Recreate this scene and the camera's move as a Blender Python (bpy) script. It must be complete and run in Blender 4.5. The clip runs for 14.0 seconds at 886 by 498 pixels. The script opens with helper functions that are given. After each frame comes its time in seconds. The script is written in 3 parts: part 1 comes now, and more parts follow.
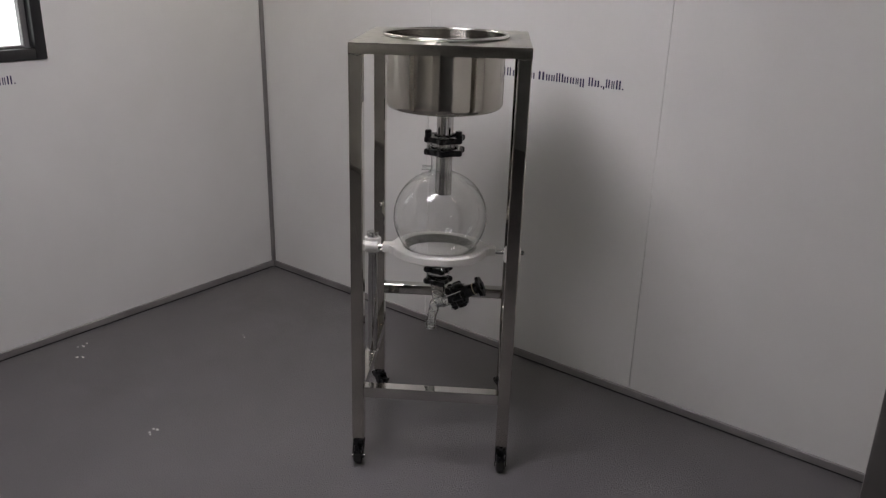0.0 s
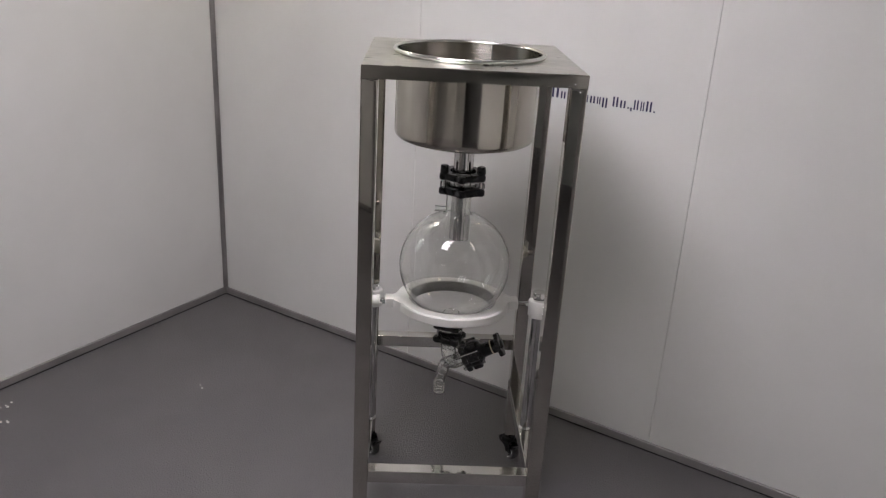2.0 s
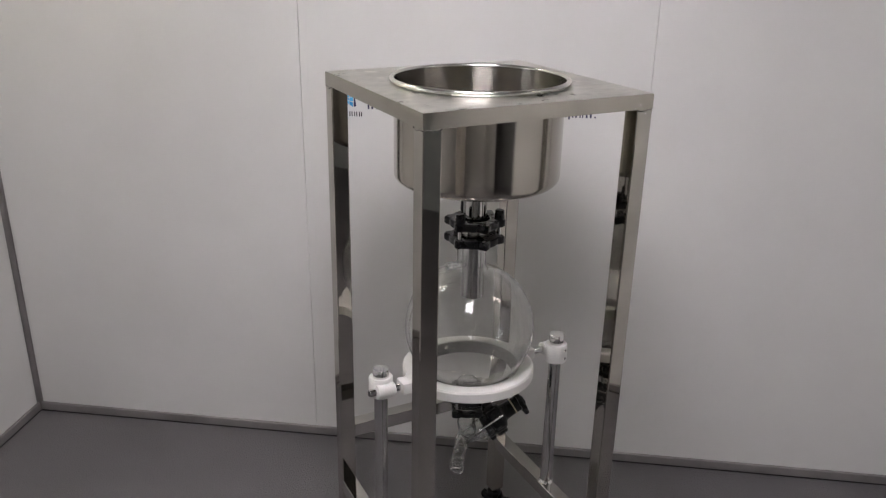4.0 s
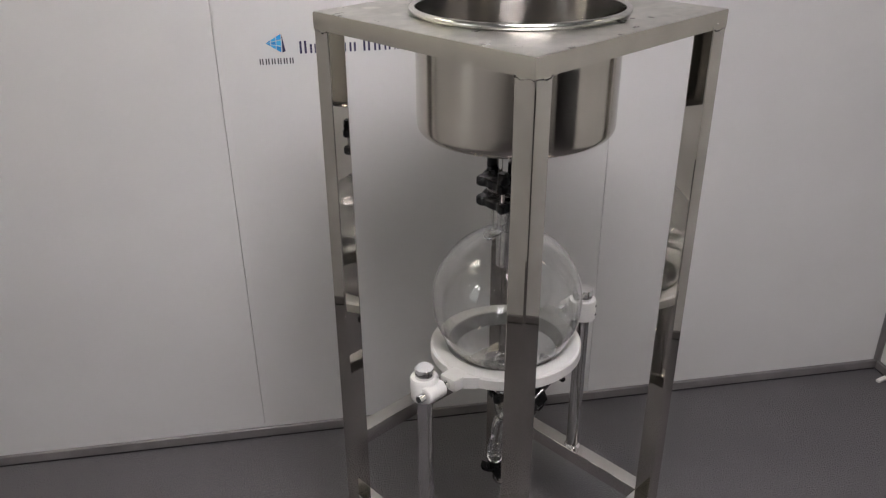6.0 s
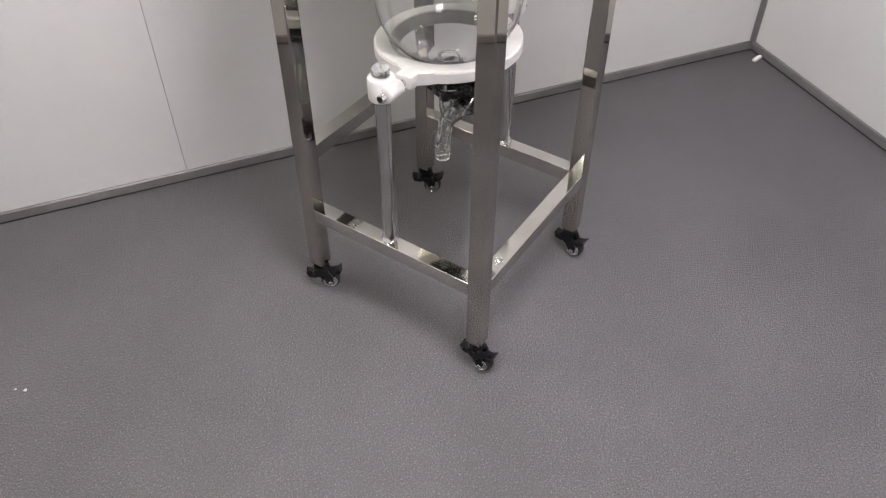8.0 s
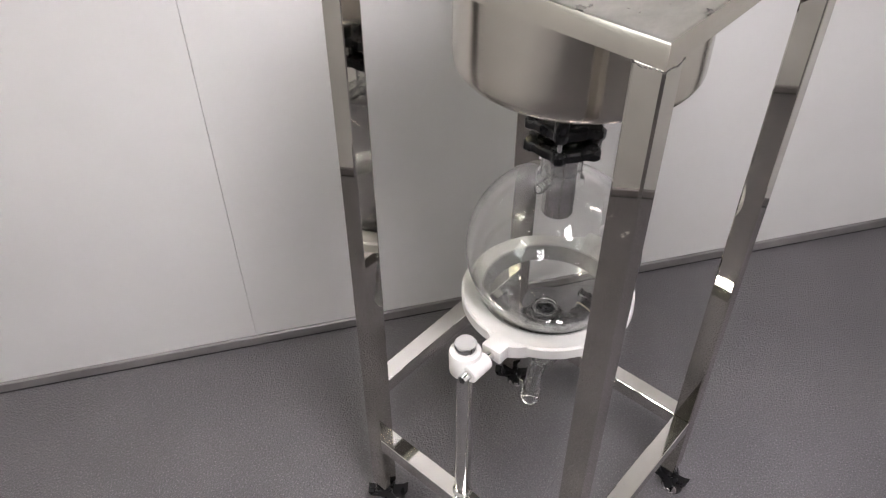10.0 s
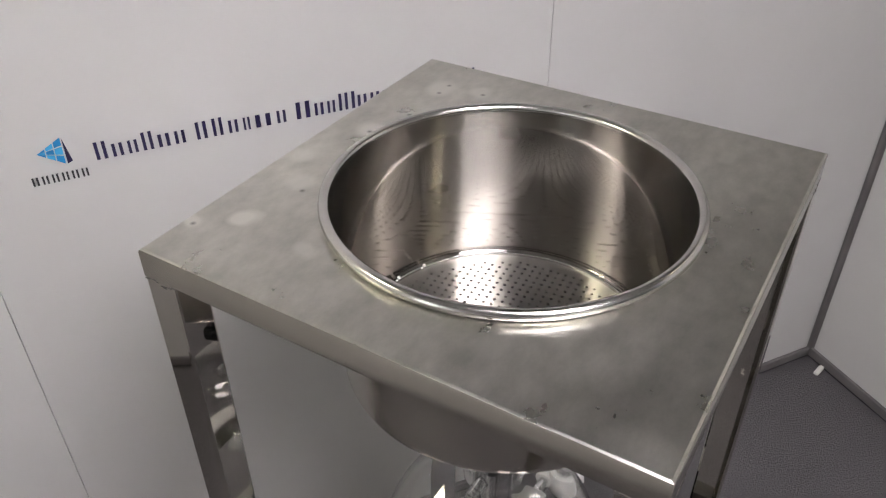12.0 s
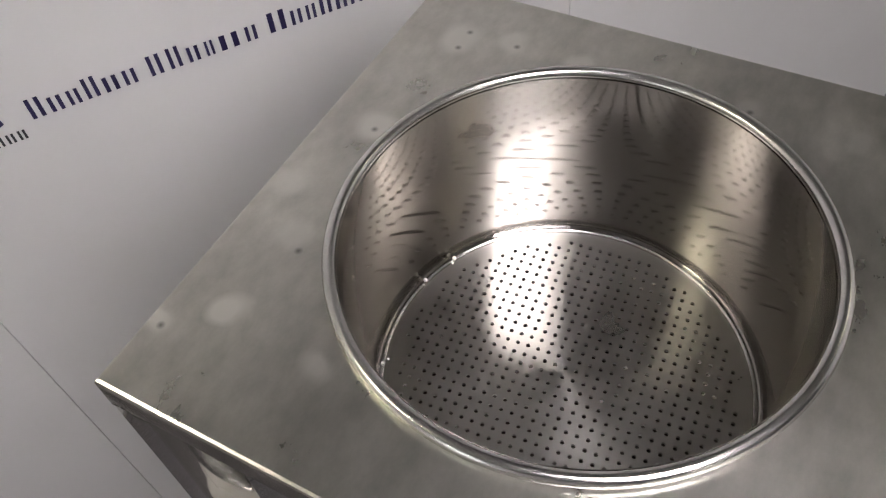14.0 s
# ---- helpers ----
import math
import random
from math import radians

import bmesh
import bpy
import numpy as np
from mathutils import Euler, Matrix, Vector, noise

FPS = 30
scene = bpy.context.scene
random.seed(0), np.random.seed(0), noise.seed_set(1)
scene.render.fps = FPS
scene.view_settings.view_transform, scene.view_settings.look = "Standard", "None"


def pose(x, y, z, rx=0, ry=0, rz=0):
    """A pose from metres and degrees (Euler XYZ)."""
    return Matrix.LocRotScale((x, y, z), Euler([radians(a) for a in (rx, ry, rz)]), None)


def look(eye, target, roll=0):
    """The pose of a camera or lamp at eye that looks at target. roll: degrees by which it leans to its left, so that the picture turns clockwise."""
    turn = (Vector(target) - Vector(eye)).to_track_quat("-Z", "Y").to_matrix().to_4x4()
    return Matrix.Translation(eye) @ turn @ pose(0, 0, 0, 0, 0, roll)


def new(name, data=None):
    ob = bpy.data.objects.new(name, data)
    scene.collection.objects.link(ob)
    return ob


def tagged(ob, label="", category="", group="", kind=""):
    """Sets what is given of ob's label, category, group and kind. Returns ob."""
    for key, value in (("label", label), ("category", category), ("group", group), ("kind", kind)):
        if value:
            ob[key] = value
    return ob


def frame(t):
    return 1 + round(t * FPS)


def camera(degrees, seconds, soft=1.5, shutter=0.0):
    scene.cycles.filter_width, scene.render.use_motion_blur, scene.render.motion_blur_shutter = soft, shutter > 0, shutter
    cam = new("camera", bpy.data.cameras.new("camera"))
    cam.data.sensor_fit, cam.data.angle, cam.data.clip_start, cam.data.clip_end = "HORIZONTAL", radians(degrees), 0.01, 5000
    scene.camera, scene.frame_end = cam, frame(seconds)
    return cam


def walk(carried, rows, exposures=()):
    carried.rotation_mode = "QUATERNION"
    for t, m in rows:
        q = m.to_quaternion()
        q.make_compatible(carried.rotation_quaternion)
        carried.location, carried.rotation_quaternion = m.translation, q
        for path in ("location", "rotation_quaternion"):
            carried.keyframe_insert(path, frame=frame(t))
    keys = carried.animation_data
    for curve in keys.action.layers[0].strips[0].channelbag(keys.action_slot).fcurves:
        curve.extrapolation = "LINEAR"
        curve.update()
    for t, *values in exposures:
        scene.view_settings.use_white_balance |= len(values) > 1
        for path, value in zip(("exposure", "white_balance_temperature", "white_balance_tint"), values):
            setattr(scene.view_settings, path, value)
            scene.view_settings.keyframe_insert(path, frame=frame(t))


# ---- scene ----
cam = camera(57.5, 14.0, soft=1.25)
PATH = [
    (0, (1.525, -1.942, 1.57), (0.371, -0.461, 0.881), 1.5),
    (0.5, (1.439, -1.907, 1.582), (0.299, -0.419, 0.883), 1.8),
    (1, (1.3, -1.867, 1.588), (0.19, -0.358, 0.886), 2.0),
    (1.5, (1.164, -1.841, 1.6), (0.152, -0.269, 0.889), 2.8),
    (2, (1.034, -1.742, 1.608), (0.054, -0.157, 0.882), 3.2),
    (2.5, (0.842, -1.674, 1.611), (-0.081, -0.059, 0.875), 3.7),
    (3, (0.597, -1.707, 1.611), (-0.157, 0.013, 0.923), 1.7),
    (3.2, (0.501, -1.717, 1.612), (-0.131, 0.049, 0.916), 1.4),
    (5.3, (-0.256, -1.476, 1.607), (-0.052, 0.358, 0.837), -0.2),
    (5.5, (-0.284, -1.431, 1.603), (-0.026, 0.368, 0.767), -0.3),
    (6, (-0.358, -1.368, 1.581), (-0.07, 0.402, 0.696), -0.6),
    (6.5, (-0.485, -1.383, 1.519), (0.028, 0.269, 0.515), -2.0),
    (7, (-0.568, -1.419, 1.469), (0.071, 0.069, 0.295), -0.8),
    (7.2, (-0.586, -1.423, 1.452), (0.046, 0.019, 0.219), -0.3),
    (9.3, (-0.486, -1.159, 1.67), (-0.133, 0.184, 0.232), -1.1),
    (9.5, (-0.46, -1.1, 1.681), (-0.109, 0.273, 0.27), -0.6),
    (10, (-0.436, -0.957, 1.694), (-0.079, 0.492, 0.363), -0.6),
    (10.5, (-0.472, -0.822, 1.725), (-0.01, 0.683, 0.492), -2.1),
    (11, (-0.476, -0.734, 1.741), (0.13, 0.729, 0.519), -2.0),
    (11.5, (-0.404, -0.659, 1.754), (0.238, 0.799, 0.545), -1.6),
    (12, (-0.331, -0.584, 1.768), (0.318, 0.891, 0.583), -0.7),
    (12.5, (-0.289, -0.511, 1.786), (0.269, 0.824, 0.405), -0.9),
    (13, (-0.262, -0.441, 1.81), (0.204, 0.812, 0.322), -3.2),
    (13.5, (-0.252, -0.363, 1.815), (0.181, 0.831, 0.27), -4.2),
    (14, (-0.229, -0.292, 1.809), (0.243, 0.844, 0.232), -6.3),
]
walk(cam, [(t, look(e, g, r)) for t, e, g, r in PATH], [(0.0, -0.08), (1.5, 0.18), (2.0, 0.4), (3.0, 0.42), (6.0, 0.37), (7.0, 0.85), (9.5, 1.3), (10.5, 0.9), (11.5, 0.67), (12.5, 0.27), (14.0, 0.25)])

# ---- light ----
world = bpy.data.worlds.new("world")
scene.world = world
world.use_nodes = True
world.node_tree.nodes["Background"].inputs[0].default_value = (0.8, 0.85, 0.9, 1)
world.node_tree.nodes["Background"].inputs[1].default_value = 0.02
LAMP = 30.5       # radiance of the ceiling panels
OUTSIDE = 2.4     # radiance of the bright hall behind the window


# ---- materials ----
def mat(name, base=(0.5, 0.5, 0.5), rough=0.5, metal=0.0):
    m = bpy.data.materials.new(name)
    m.use_nodes = True
    b = m.node_tree.nodes["Principled BSDF"]
    b.inputs["Base Color"].default_value = (*base, 1)
    b.inputs["Roughness"].default_value = rough
    b.inputs["Metallic"].default_value = metal
    return m, m.node_tree, b


def add(tree, kind, **values):
    n = tree.nodes.new(kind)
    for key, value in values.items():
        n.inputs[key].default_value = value
    return n


def coords(tree, scale=(1, 1, 1)):
    c = tree.nodes.new("ShaderNodeTexCoord")
    mp = tree.nodes.new("ShaderNodeMapping")
    mp.inputs["Scale"].default_value = scale
    tree.links.new(c.outputs["Object"], mp.inputs["Vector"])
    return mp.outputs["Vector"]


def noise_of(tree, vec, scale, detail=4.0, rough=0.55):
    n = add(tree, "ShaderNodeTexNoise", Scale=scale, Detail=detail, Roughness=rough)
    tree.links.new(vec, n.inputs["Vector"])
    return n.outputs["Fac"]


def ramp(tree, fac, stops):
    r = tree.nodes.new("ShaderNodeValToRGB")
    while len(r.color_ramp.elements) < len(stops):
        r.color_ramp.elements.new(0.5)
    for e, (p, c) in zip(r.color_ramp.elements, stops):
        e.position = p
        e.color = (*c, 1) if not isinstance(c, float) else (c, c, c, 1)
    tree.links.new(fac, r.inputs["Fac"])
    return r.outputs["Color"]


def mixed(tree, fac, a, b, mode="MIX"):
    n = tree.nodes.new("ShaderNodeMix")
    n.data_type, n.blend_type = "RGBA", mode
    for socket, v in ((n.inputs[0], fac), (n.inputs[6], a), (n.inputs[7], b)):
        if hasattr(v, "is_output"):
            tree.links.new(v, socket)
        elif isinstance(v, float):
            socket.default_value = v
        else:
            socket.default_value = (*v, 1)
    return n.outputs[2]


def bump(tree, b, height, strength, distance):
    n = add(tree, "ShaderNodeBump", Strength=strength, Distance=distance)
    tree.links.new(height, n.inputs["Height"])
    tree.links.new(n.outputs["Normal"], b.inputs["Normal"])


# white lacquered sandwich panels, base greyed so less light bounces and shadows deepen
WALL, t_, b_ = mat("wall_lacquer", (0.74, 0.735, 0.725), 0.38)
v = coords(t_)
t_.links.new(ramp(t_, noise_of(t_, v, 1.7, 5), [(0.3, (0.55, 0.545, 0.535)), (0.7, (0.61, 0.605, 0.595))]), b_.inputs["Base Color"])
t_.links.new(ramp(t_, noise_of(t_, v, 9, 4), [(0.3, 0.33), (0.75, 0.5)]), b_.inputs["Roughness"])
bump(t_, b_, noise_of(t_, v, 60, 3), 0.05, 0.002)

# unseen ceiling, its colour darkened to deepen shadows and steel reflections
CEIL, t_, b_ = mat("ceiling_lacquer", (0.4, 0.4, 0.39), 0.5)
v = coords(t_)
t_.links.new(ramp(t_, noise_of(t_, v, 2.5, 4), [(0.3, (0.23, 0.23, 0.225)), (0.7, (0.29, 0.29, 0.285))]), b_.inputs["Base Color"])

# grey pebbled vinyl floor, its grain carrying pale flecks painted in for glints
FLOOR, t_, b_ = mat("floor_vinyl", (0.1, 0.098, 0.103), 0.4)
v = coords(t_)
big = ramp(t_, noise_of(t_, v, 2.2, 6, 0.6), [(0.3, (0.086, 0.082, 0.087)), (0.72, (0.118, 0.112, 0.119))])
glint_grain = ramp(t_, noise_of(t_, v, 250, 2), [(0.38, 0.74), (0.58, 1.0), (0.72, 2.2)])
t_.links.new(mixed(t_, 1.0, big, glint_grain, "MULTIPLY"), b_.inputs["Base Color"])
t_.links.new(ramp(t_, noise_of(t_, v, 5, 5), [(0.3, 0.34), (0.75, 0.44)]), b_.inputs["Roughness"])
b_.inputs["Specular IOR Level"].default_value = 0.7
vor = add(t_, "ShaderNodeTexVoronoi", Scale=170.0)
t_.links.new(v, vor.inputs["Vector"])
bump(t_, b_, mixed(t_, 0.75, vor.outputs["Distance"], noise_of(t_, v, 240, 3)), 1.0, 0.0065)

ALU, t_, b_ = mat("trim_aluminium", (0.3, 0.285, 0.285), 0.42, 0.5)
v = coords(t_, (1, 1, 1))
t_.links.new(ramp(t_, noise_of(t_, v, 7, 5), [(0.3, (0.175, 0.166, 0.167)), (0.7, (0.25, 0.238, 0.238))]), b_.inputs["Base Color"])


H = 1.337     # height of the stand's top
# hazy patches on the top plate: place, radius, strength
HAZE = [(0.179, 0.190, 0.021, 0.8), (0.191, 0.138, 0.014, 0.8), (0.190, 0.078, 0.012, 0.6), (0.047, 0.201, 0.018, 0.8), (0.190, -0.074, 0.012, 0.5), (-0.160, 0.201, 0.013, 0.9), (-0.192, 0.240, 0.011, 0.9),
        (-0.173, 0.117, 0.013, 0.5), (-0.084, 0.198, 0.014, 0.5), (-0.043, 0.232, 0.016, 0.6), (-0.201, -0.088, 0.014, 0.3), (-0.227, -0.135, 0.011, 0.25), (0.189, -0.160, 0.012, 0.4)]
STAINS = [(-0.189, 0.079, 0.011), (-0.172, -0.112, 0.012), (0.120, -0.205, 0.013)]
PITS = [(0.188, 0.185), (0.164, 0.185), (0.186, 0.136), (0.040, 0.200), (0.185, -0.075), (-0.194, 0.237), (-0.096, 0.185)]


def steel(name, base, rough, streak, stained=0.0, aniso=0.0, dark=0.82):
    """Stainless steel with fine brush streaks along the stretched axes, and cloudy polishing marks."""
    m, t, b = mat(name, base, rough, 1.0)
    vec = coords(t)
    fine = noise_of(t, coords(t, streak), 1.0, 3)
    cloud = noise_of(t, vec, 9, 2, 0.5)
    low, high = tuple(c * dark for c in base), tuple(min(1, c * 1.1) for c in base)
    t.links.new(ramp(t, cloud, [(0.32, low), (0.68, high)]), b.inputs["Base Color"])
    rr = mixed(t, 0.5, ramp(t, fine, [(0.3, rough * (0.95 if aniso else 0.75)), (0.7, rough * (1.05 if aniso else 1.3))]), ramp(t, cloud, [(0.35, rough * 0.8), (0.7, rough * 1.25)]))
    if stained:
        # hazy patches over the studs, each with a ragged edge
        warp = add(t, "ShaderNodeTexNoise", Scale=22.0, Detail=1.0)
        t.links.new(vec, warp.inputs["Vector"])
        off = t.nodes.new("ShaderNodeVectorMath")
        off.operation = "MULTIPLY_ADD"
        off.inputs[1].default_value, off.inputs[2].default_value = (0.022, 0.022, 0.0), (-0.011, -0.011, 0.0)
        t.links.new(warp.outputs["Color"], off.inputs[0])
        bent = t.nodes.new("ShaderNodeVectorMath")
        t.links.new(vec, bent.inputs[0])
        t.links.new(off.outputs[0], bent.inputs[1])
        mask = None
        for x, y, r, k in HAZE:
            d = t.nodes.new("ShaderNodeVectorMath")
            d.operation = "DISTANCE"
            d.inputs[1].default_value = (x, y, H)
            t.links.new(bent.outputs[0], d.inputs[0])
            one = ramp(t, d.outputs["Value"], [(r * 0.6, k), (r * 1.2, 0.0)])
            mask = one if mask is None else mixed(t, 1.0, mask, one, "LIGHTEN")
        # cloudy swirls left by hand polishing, dull and bright by turns
        broad = noise_of(t, vec, 14.0, 4.0, 0.6)
        fine_cloud = noise_of(t, coords(t, (30, 46, 30)), 1.0, 5.0, 0.65)
        rr = mixed(t, 0.5, rr, ramp(t, fine_cloud, [(0.3, rough * 0.72), (0.7, rough * 1.3)]))
        rr = mixed(t, 0.5, rr, ramp(t, broad, [(0.34, rough * 0.74), (0.5, rough * 0.92), (0.64, rough * 1.3)]))
        rr = mixed(t, mask, rr, (rough * stained,) * 3)
        tone = mixed(t, 1.0, ramp(t, cloud, [(0.32, low), (0.68, high)]), ramp(t, fine_cloud, [(0.3, (0.86, 0.87, 0.85)), (0.7, (1.15, 1.14, 1.13))]), "MULTIPLY")
        tone = mixed(t, mask, tone, tuple(min(1, c * 1.42) for c in base))
        # faint brownish stains
        for x, y, r in STAINS:
            d = t.nodes.new("ShaderNodeVectorMath")
            d.operation = "DISTANCE"
            d.inputs[1].default_value = (x, y, H)
            t.links.new(bent.outputs[0], d.inputs[0])
            tone = mixed(t, ramp(t, d.outputs["Value"], [(r * 0.4, 0.3), (r * 1.2, 0.0)]), tone, tuple(c * 0.55 for c in base))
        # small dark pits in the hazy patches
        for x, y in PITS:
            d = t.nodes.new("ShaderNodeVectorMath")
            d.operation = "DISTANCE"
            d.inputs[1].default_value = (x, y, H)
            t.links.new(vec, d.inputs[0])
            tone = mixed(t, ramp(t, d.outputs["Value"], [(0.0005, 0.75), (0.0014, 0.0)]), tone, (0.07, 0.068, 0.062))
        t.links.new(tone, b.inputs["Base Color"])
    t.links.new(rr, b.inputs["Roughness"])
    bump(t, b, fine, 0.006, 0.0004)
    if aniso:
        b.inputs["Anisotropic"].default_value = aniso
        b.inputs["Anisotropic Rotation"].default_value = 0.25
        tn = t.nodes.new("ShaderNodeTangent")
        tn.direction_type, tn.axis = "RADIAL", "Z"
        t.links.new(tn.outputs["Tangent"], b.inputs["Tangent"])
    return m


def turned_steel(name, base, sharp, broad, share):
    """Lathe-turned steel: a clear polish under fine turning marks that smear light up and down the wall."""
    m = bpy.data.materials.new(name)
    m.use_nodes = True
    t = m.node_tree
    t.nodes.remove(t.nodes["Principled BSDF"])
    marks = noise_of(t, coords(t, (1.5, 1.5, 90)), 1.0, 4)
    tone = ramp(t, noise_of(t, coords(t), 7, 3), [(0.3, tuple(c * 0.92 for c in base)), (0.7, tuple(c * 1.06 for c in base))])
    tn = t.nodes.new("ShaderNodeTangent")
    tn.direction_type, tn.axis = "RADIAL", "Z"
    fine = add(t, "ShaderNodeBump", Strength=0.006, Distance=0.0004)
    t.links.new(marks, fine.inputs["Height"])
    lobes = []
    for rough, aniso in ((sharp, 0.2), (broad, 0.86)):
        g = add(t, "ShaderNodeBsdfAnisotropic", Anisotropy=aniso, Rotation=0.0)
        t.links.new(tone, g.inputs["Color"])
        t.links.new(ramp(t, marks, [(0.3, rough * 0.97), (0.7, rough * 1.03)]), g.inputs["Roughness"])
        t.links.new(tn.outputs["Tangent"], g.inputs["Tangent"])
        t.links.new(fine.outputs["Normal"], g.inputs["Normal"])
        lobes.append(g)
    mx = t.nodes.new("ShaderNodeMixShader")
    mx.inputs[0].default_value = share
    t.links.new(lobes[0].outputs[0], mx.inputs[1])
    t.links.new(lobes[1].outputs[0], mx.inputs[2])
    t.links.new(mx.outputs[0], t.nodes["Material Output"].inputs[0])
    return m


LEG_STEEL = steel("polished_tube_steel", (0.50, 0.478, 0.43), 0.03, (25, 25, 2), dark=0.88)
BAR_STEEL = steel("polished_bar_steel", (0.62, 0.605, 0.565), 0.07, (8, 8, 60), dark=0.88)
TOP_STEEL = steel("satin_plate_steel", (0.51, 0.50, 0.462), 0.32, (12, 12, 12), stained=1.35, dark=0.9)
BOWL_STEEL = steel("spun_bowl_steel", (0.475, 0.447, 0.398), 0.165, (0.4, 0.4, 60), aniso=0.95, dark=0.94)
INNER_STEEL = turned_steel("polished_inner_steel", (0.395, 0.376, 0.348), 0.045, 0.19, 0.58)
RIM_STEEL = steel("rim_steel", (0.56, 0.55, 0.525), 0.22, (5, 5, 5), dark=0.95)
SKIRT_STEEL = steel("folded_edge_steel", (0.45, 0.425, 0.375), 0.2, (8, 8, 50), dark=0.9)
PLATE_STEEL = steel("sieve_steel", (0.52, 0.505, 0.475), 0.30, (40, 40, 40), aniso=0.65, dark=0.88)
CHROME = steel("chrome", (0.68, 0.68, 0.67), 0.07, (60, 60, 4), dark=0.95)
ROD_STEEL = steel("rod_steel", (0.6, 0.595, 0.58), 0.12, (60, 60, 4), dark=0.9)

BLACK, t_, b_ = mat("black_moulded_plastic", (0.005, 0.005, 0.006), 0.3)
b_.inputs["Specular IOR Level"].default_value = 0.3
v = coords(t_)
t_.links.new(ramp(t_, noise_of(t_, v, 40, 4), [(0.3, 0.2), (0.7, 0.36)]), b_.inputs["Roughness"])
bump(t_, b_, noise_of(t_, v, 220, 2), 0.08, 0.001)
RUBBER, t_, b_ = mat("black_rubber", (0.02, 0.02, 0.021), 0.62)
v = coords(t_)
t_.links.new(ramp(t_, noise_of(t_, v, 60, 4), [(0.3, (0.014, 0.014, 0.015)), (0.7, (0.035, 0.034, 0.034))]), b_.inputs["Base Color"])
GREY_LINING, t_, b_ = mat("grey_lining", (0.25, 0.155, 0.145), 0.5)
v = coords(t_)
t_.links.new(ramp(t_, noise_of(t_, v, 25, 4), [(0.3, (0.28, 0.275, 0.26)), (0.7, (0.36, 0.35, 0.335))]), b_.inputs["Base Color"])
WHITE, t_, b_ = mat("white_nylon", (0.78, 0.775, 0.76), 0.42)
v = coords(t_)
t_.links.new(ramp(t_, noise_of(t_, v, 14, 5), [(0.3, (0.51, 0.505, 0.485)), (0.7, (0.58, 0.575, 0.555))]), b_.inputs["Base Color"])
b_.inputs["Subsurface Weight"].default_value = 0.08
b_.inputs["Subsurface Radius"].default_value = (0.01, 0.01, 0.01)
BRASS, _, _ = mat("pale_ring", (0.5, 0.44, 0.3), 0.4)
DULL, _, _ = mat("dull_weld", (0.035, 0.032, 0.028), 0.8)
INK, t_, b_ = mat("navy_film", (0.016, 0.012, 0.06), 0.45)
BLACK_INK, _, _ = mat("black_film", (0.015, 0.015, 0.02), 0.45)
BLUE, t_, b_ = mat("blue_film", (0.02, 0.24, 0.55), 0.4)
LIGHT_BLUE, _, _ = mat("light_blue_film", (0.06, 0.38, 0.68), 0.4)
CRUMB, t_, b_ = mat("white_scraps", (0.7, 0.69, 0.66), 0.7)
DARK_FRAME, t_, b_ = mat("black_window_frame", (0.014, 0.014, 0.015), 0.35)
v = coords(t_)
t_.links.new(ramp(t_, noise_of(t_, v, 20, 4), [(0.3, 0.3), (0.7, 0.48)]), b_.inputs["Roughness"])
TEAL, t_, b_ = mat("grey_teal_paint", (0.4, 0.42, 0.415), 0.4)
v = coords(t_)
t_.links.new(ramp(t_, noise_of(t_, v, 3, 4), [(0.3, (0.36, 0.385, 0.38)), (0.7, (0.42, 0.445, 0.44))]), b_.inputs["Base Color"])


def thin_glass(name, tint, ior):
    """Thin blown glass: clear, with a mirror sheen that grows towards the rim."""
    m = bpy.data.materials.new(name)
    m.use_nodes = True
    t = m.node_tree
    t.nodes.remove(t.nodes["Principled BSDF"])
    clear = add(t, "ShaderNodeBsdfTransparent", Color=(*tint, 1))
    shine = add(t, "ShaderNodeBsdfGlossy", Roughness=0.0, Color=(1, 1, 1, 1))
    lw = add(t, "ShaderNodeLayerWeight", Blend=0.5)
    po = t.nodes.new("ShaderNodeMath")
    po.operation = "POWER"
    po.inputs[1].default_value = 3.6
    t.links.new(lw.outputs["Facing"], po.inputs[0])
    ma = t.nodes.new("ShaderNodeMath")
    ma.operation, ma.use_clamp = "MULTIPLY_ADD", True
    ma.inputs[1].default_value, ma.inputs[2].default_value = ior
    t.links.new(po.outputs[0], ma.inputs[0])
    mx = t.nodes.new("ShaderNodeMixShader")
    t.links.new(ma.outputs[0], mx.inputs[0])
    t.links.new(clear.outputs[0], mx.inputs[1])
    t.links.new(shine.outputs[0], mx.inputs[2])
    t.links.new(mx.outputs[0], t.nodes["Material Output"].inputs[0])
    return m


GLASS = bpy.data.materials.new("borosilicate_glass")
GLASS.use_nodes = True
b_ = GLASS.node_tree.nodes["Principled BSDF"]
b_.inputs["Base Color"].default_value = (0.985, 0.99, 0.985, 1)
b_.inputs["Roughness"].default_value = 0.0
b_.inputs["Transmission Weight"].default_value = 1.0
b_.inputs["IOR"].default_value = 1.47
PANE = thin_glass("window_glass", (0.96, 0.975, 0.97), (0.6, 0.04))
THICK = bpy.data.materials.new("solid_glass")
THICK.use_nodes = True
b_ = THICK.node_tree.nodes["Principled BSDF"]
b_.inputs["Base Color"].default_value = (0.97, 0.98, 0.97, 1)
b_.inputs["Roughness"].default_value = 0.06
b_.inputs["Transmission Weight"].default_value = 1.0
b_.inputs["IOR"].default_value = 1.45


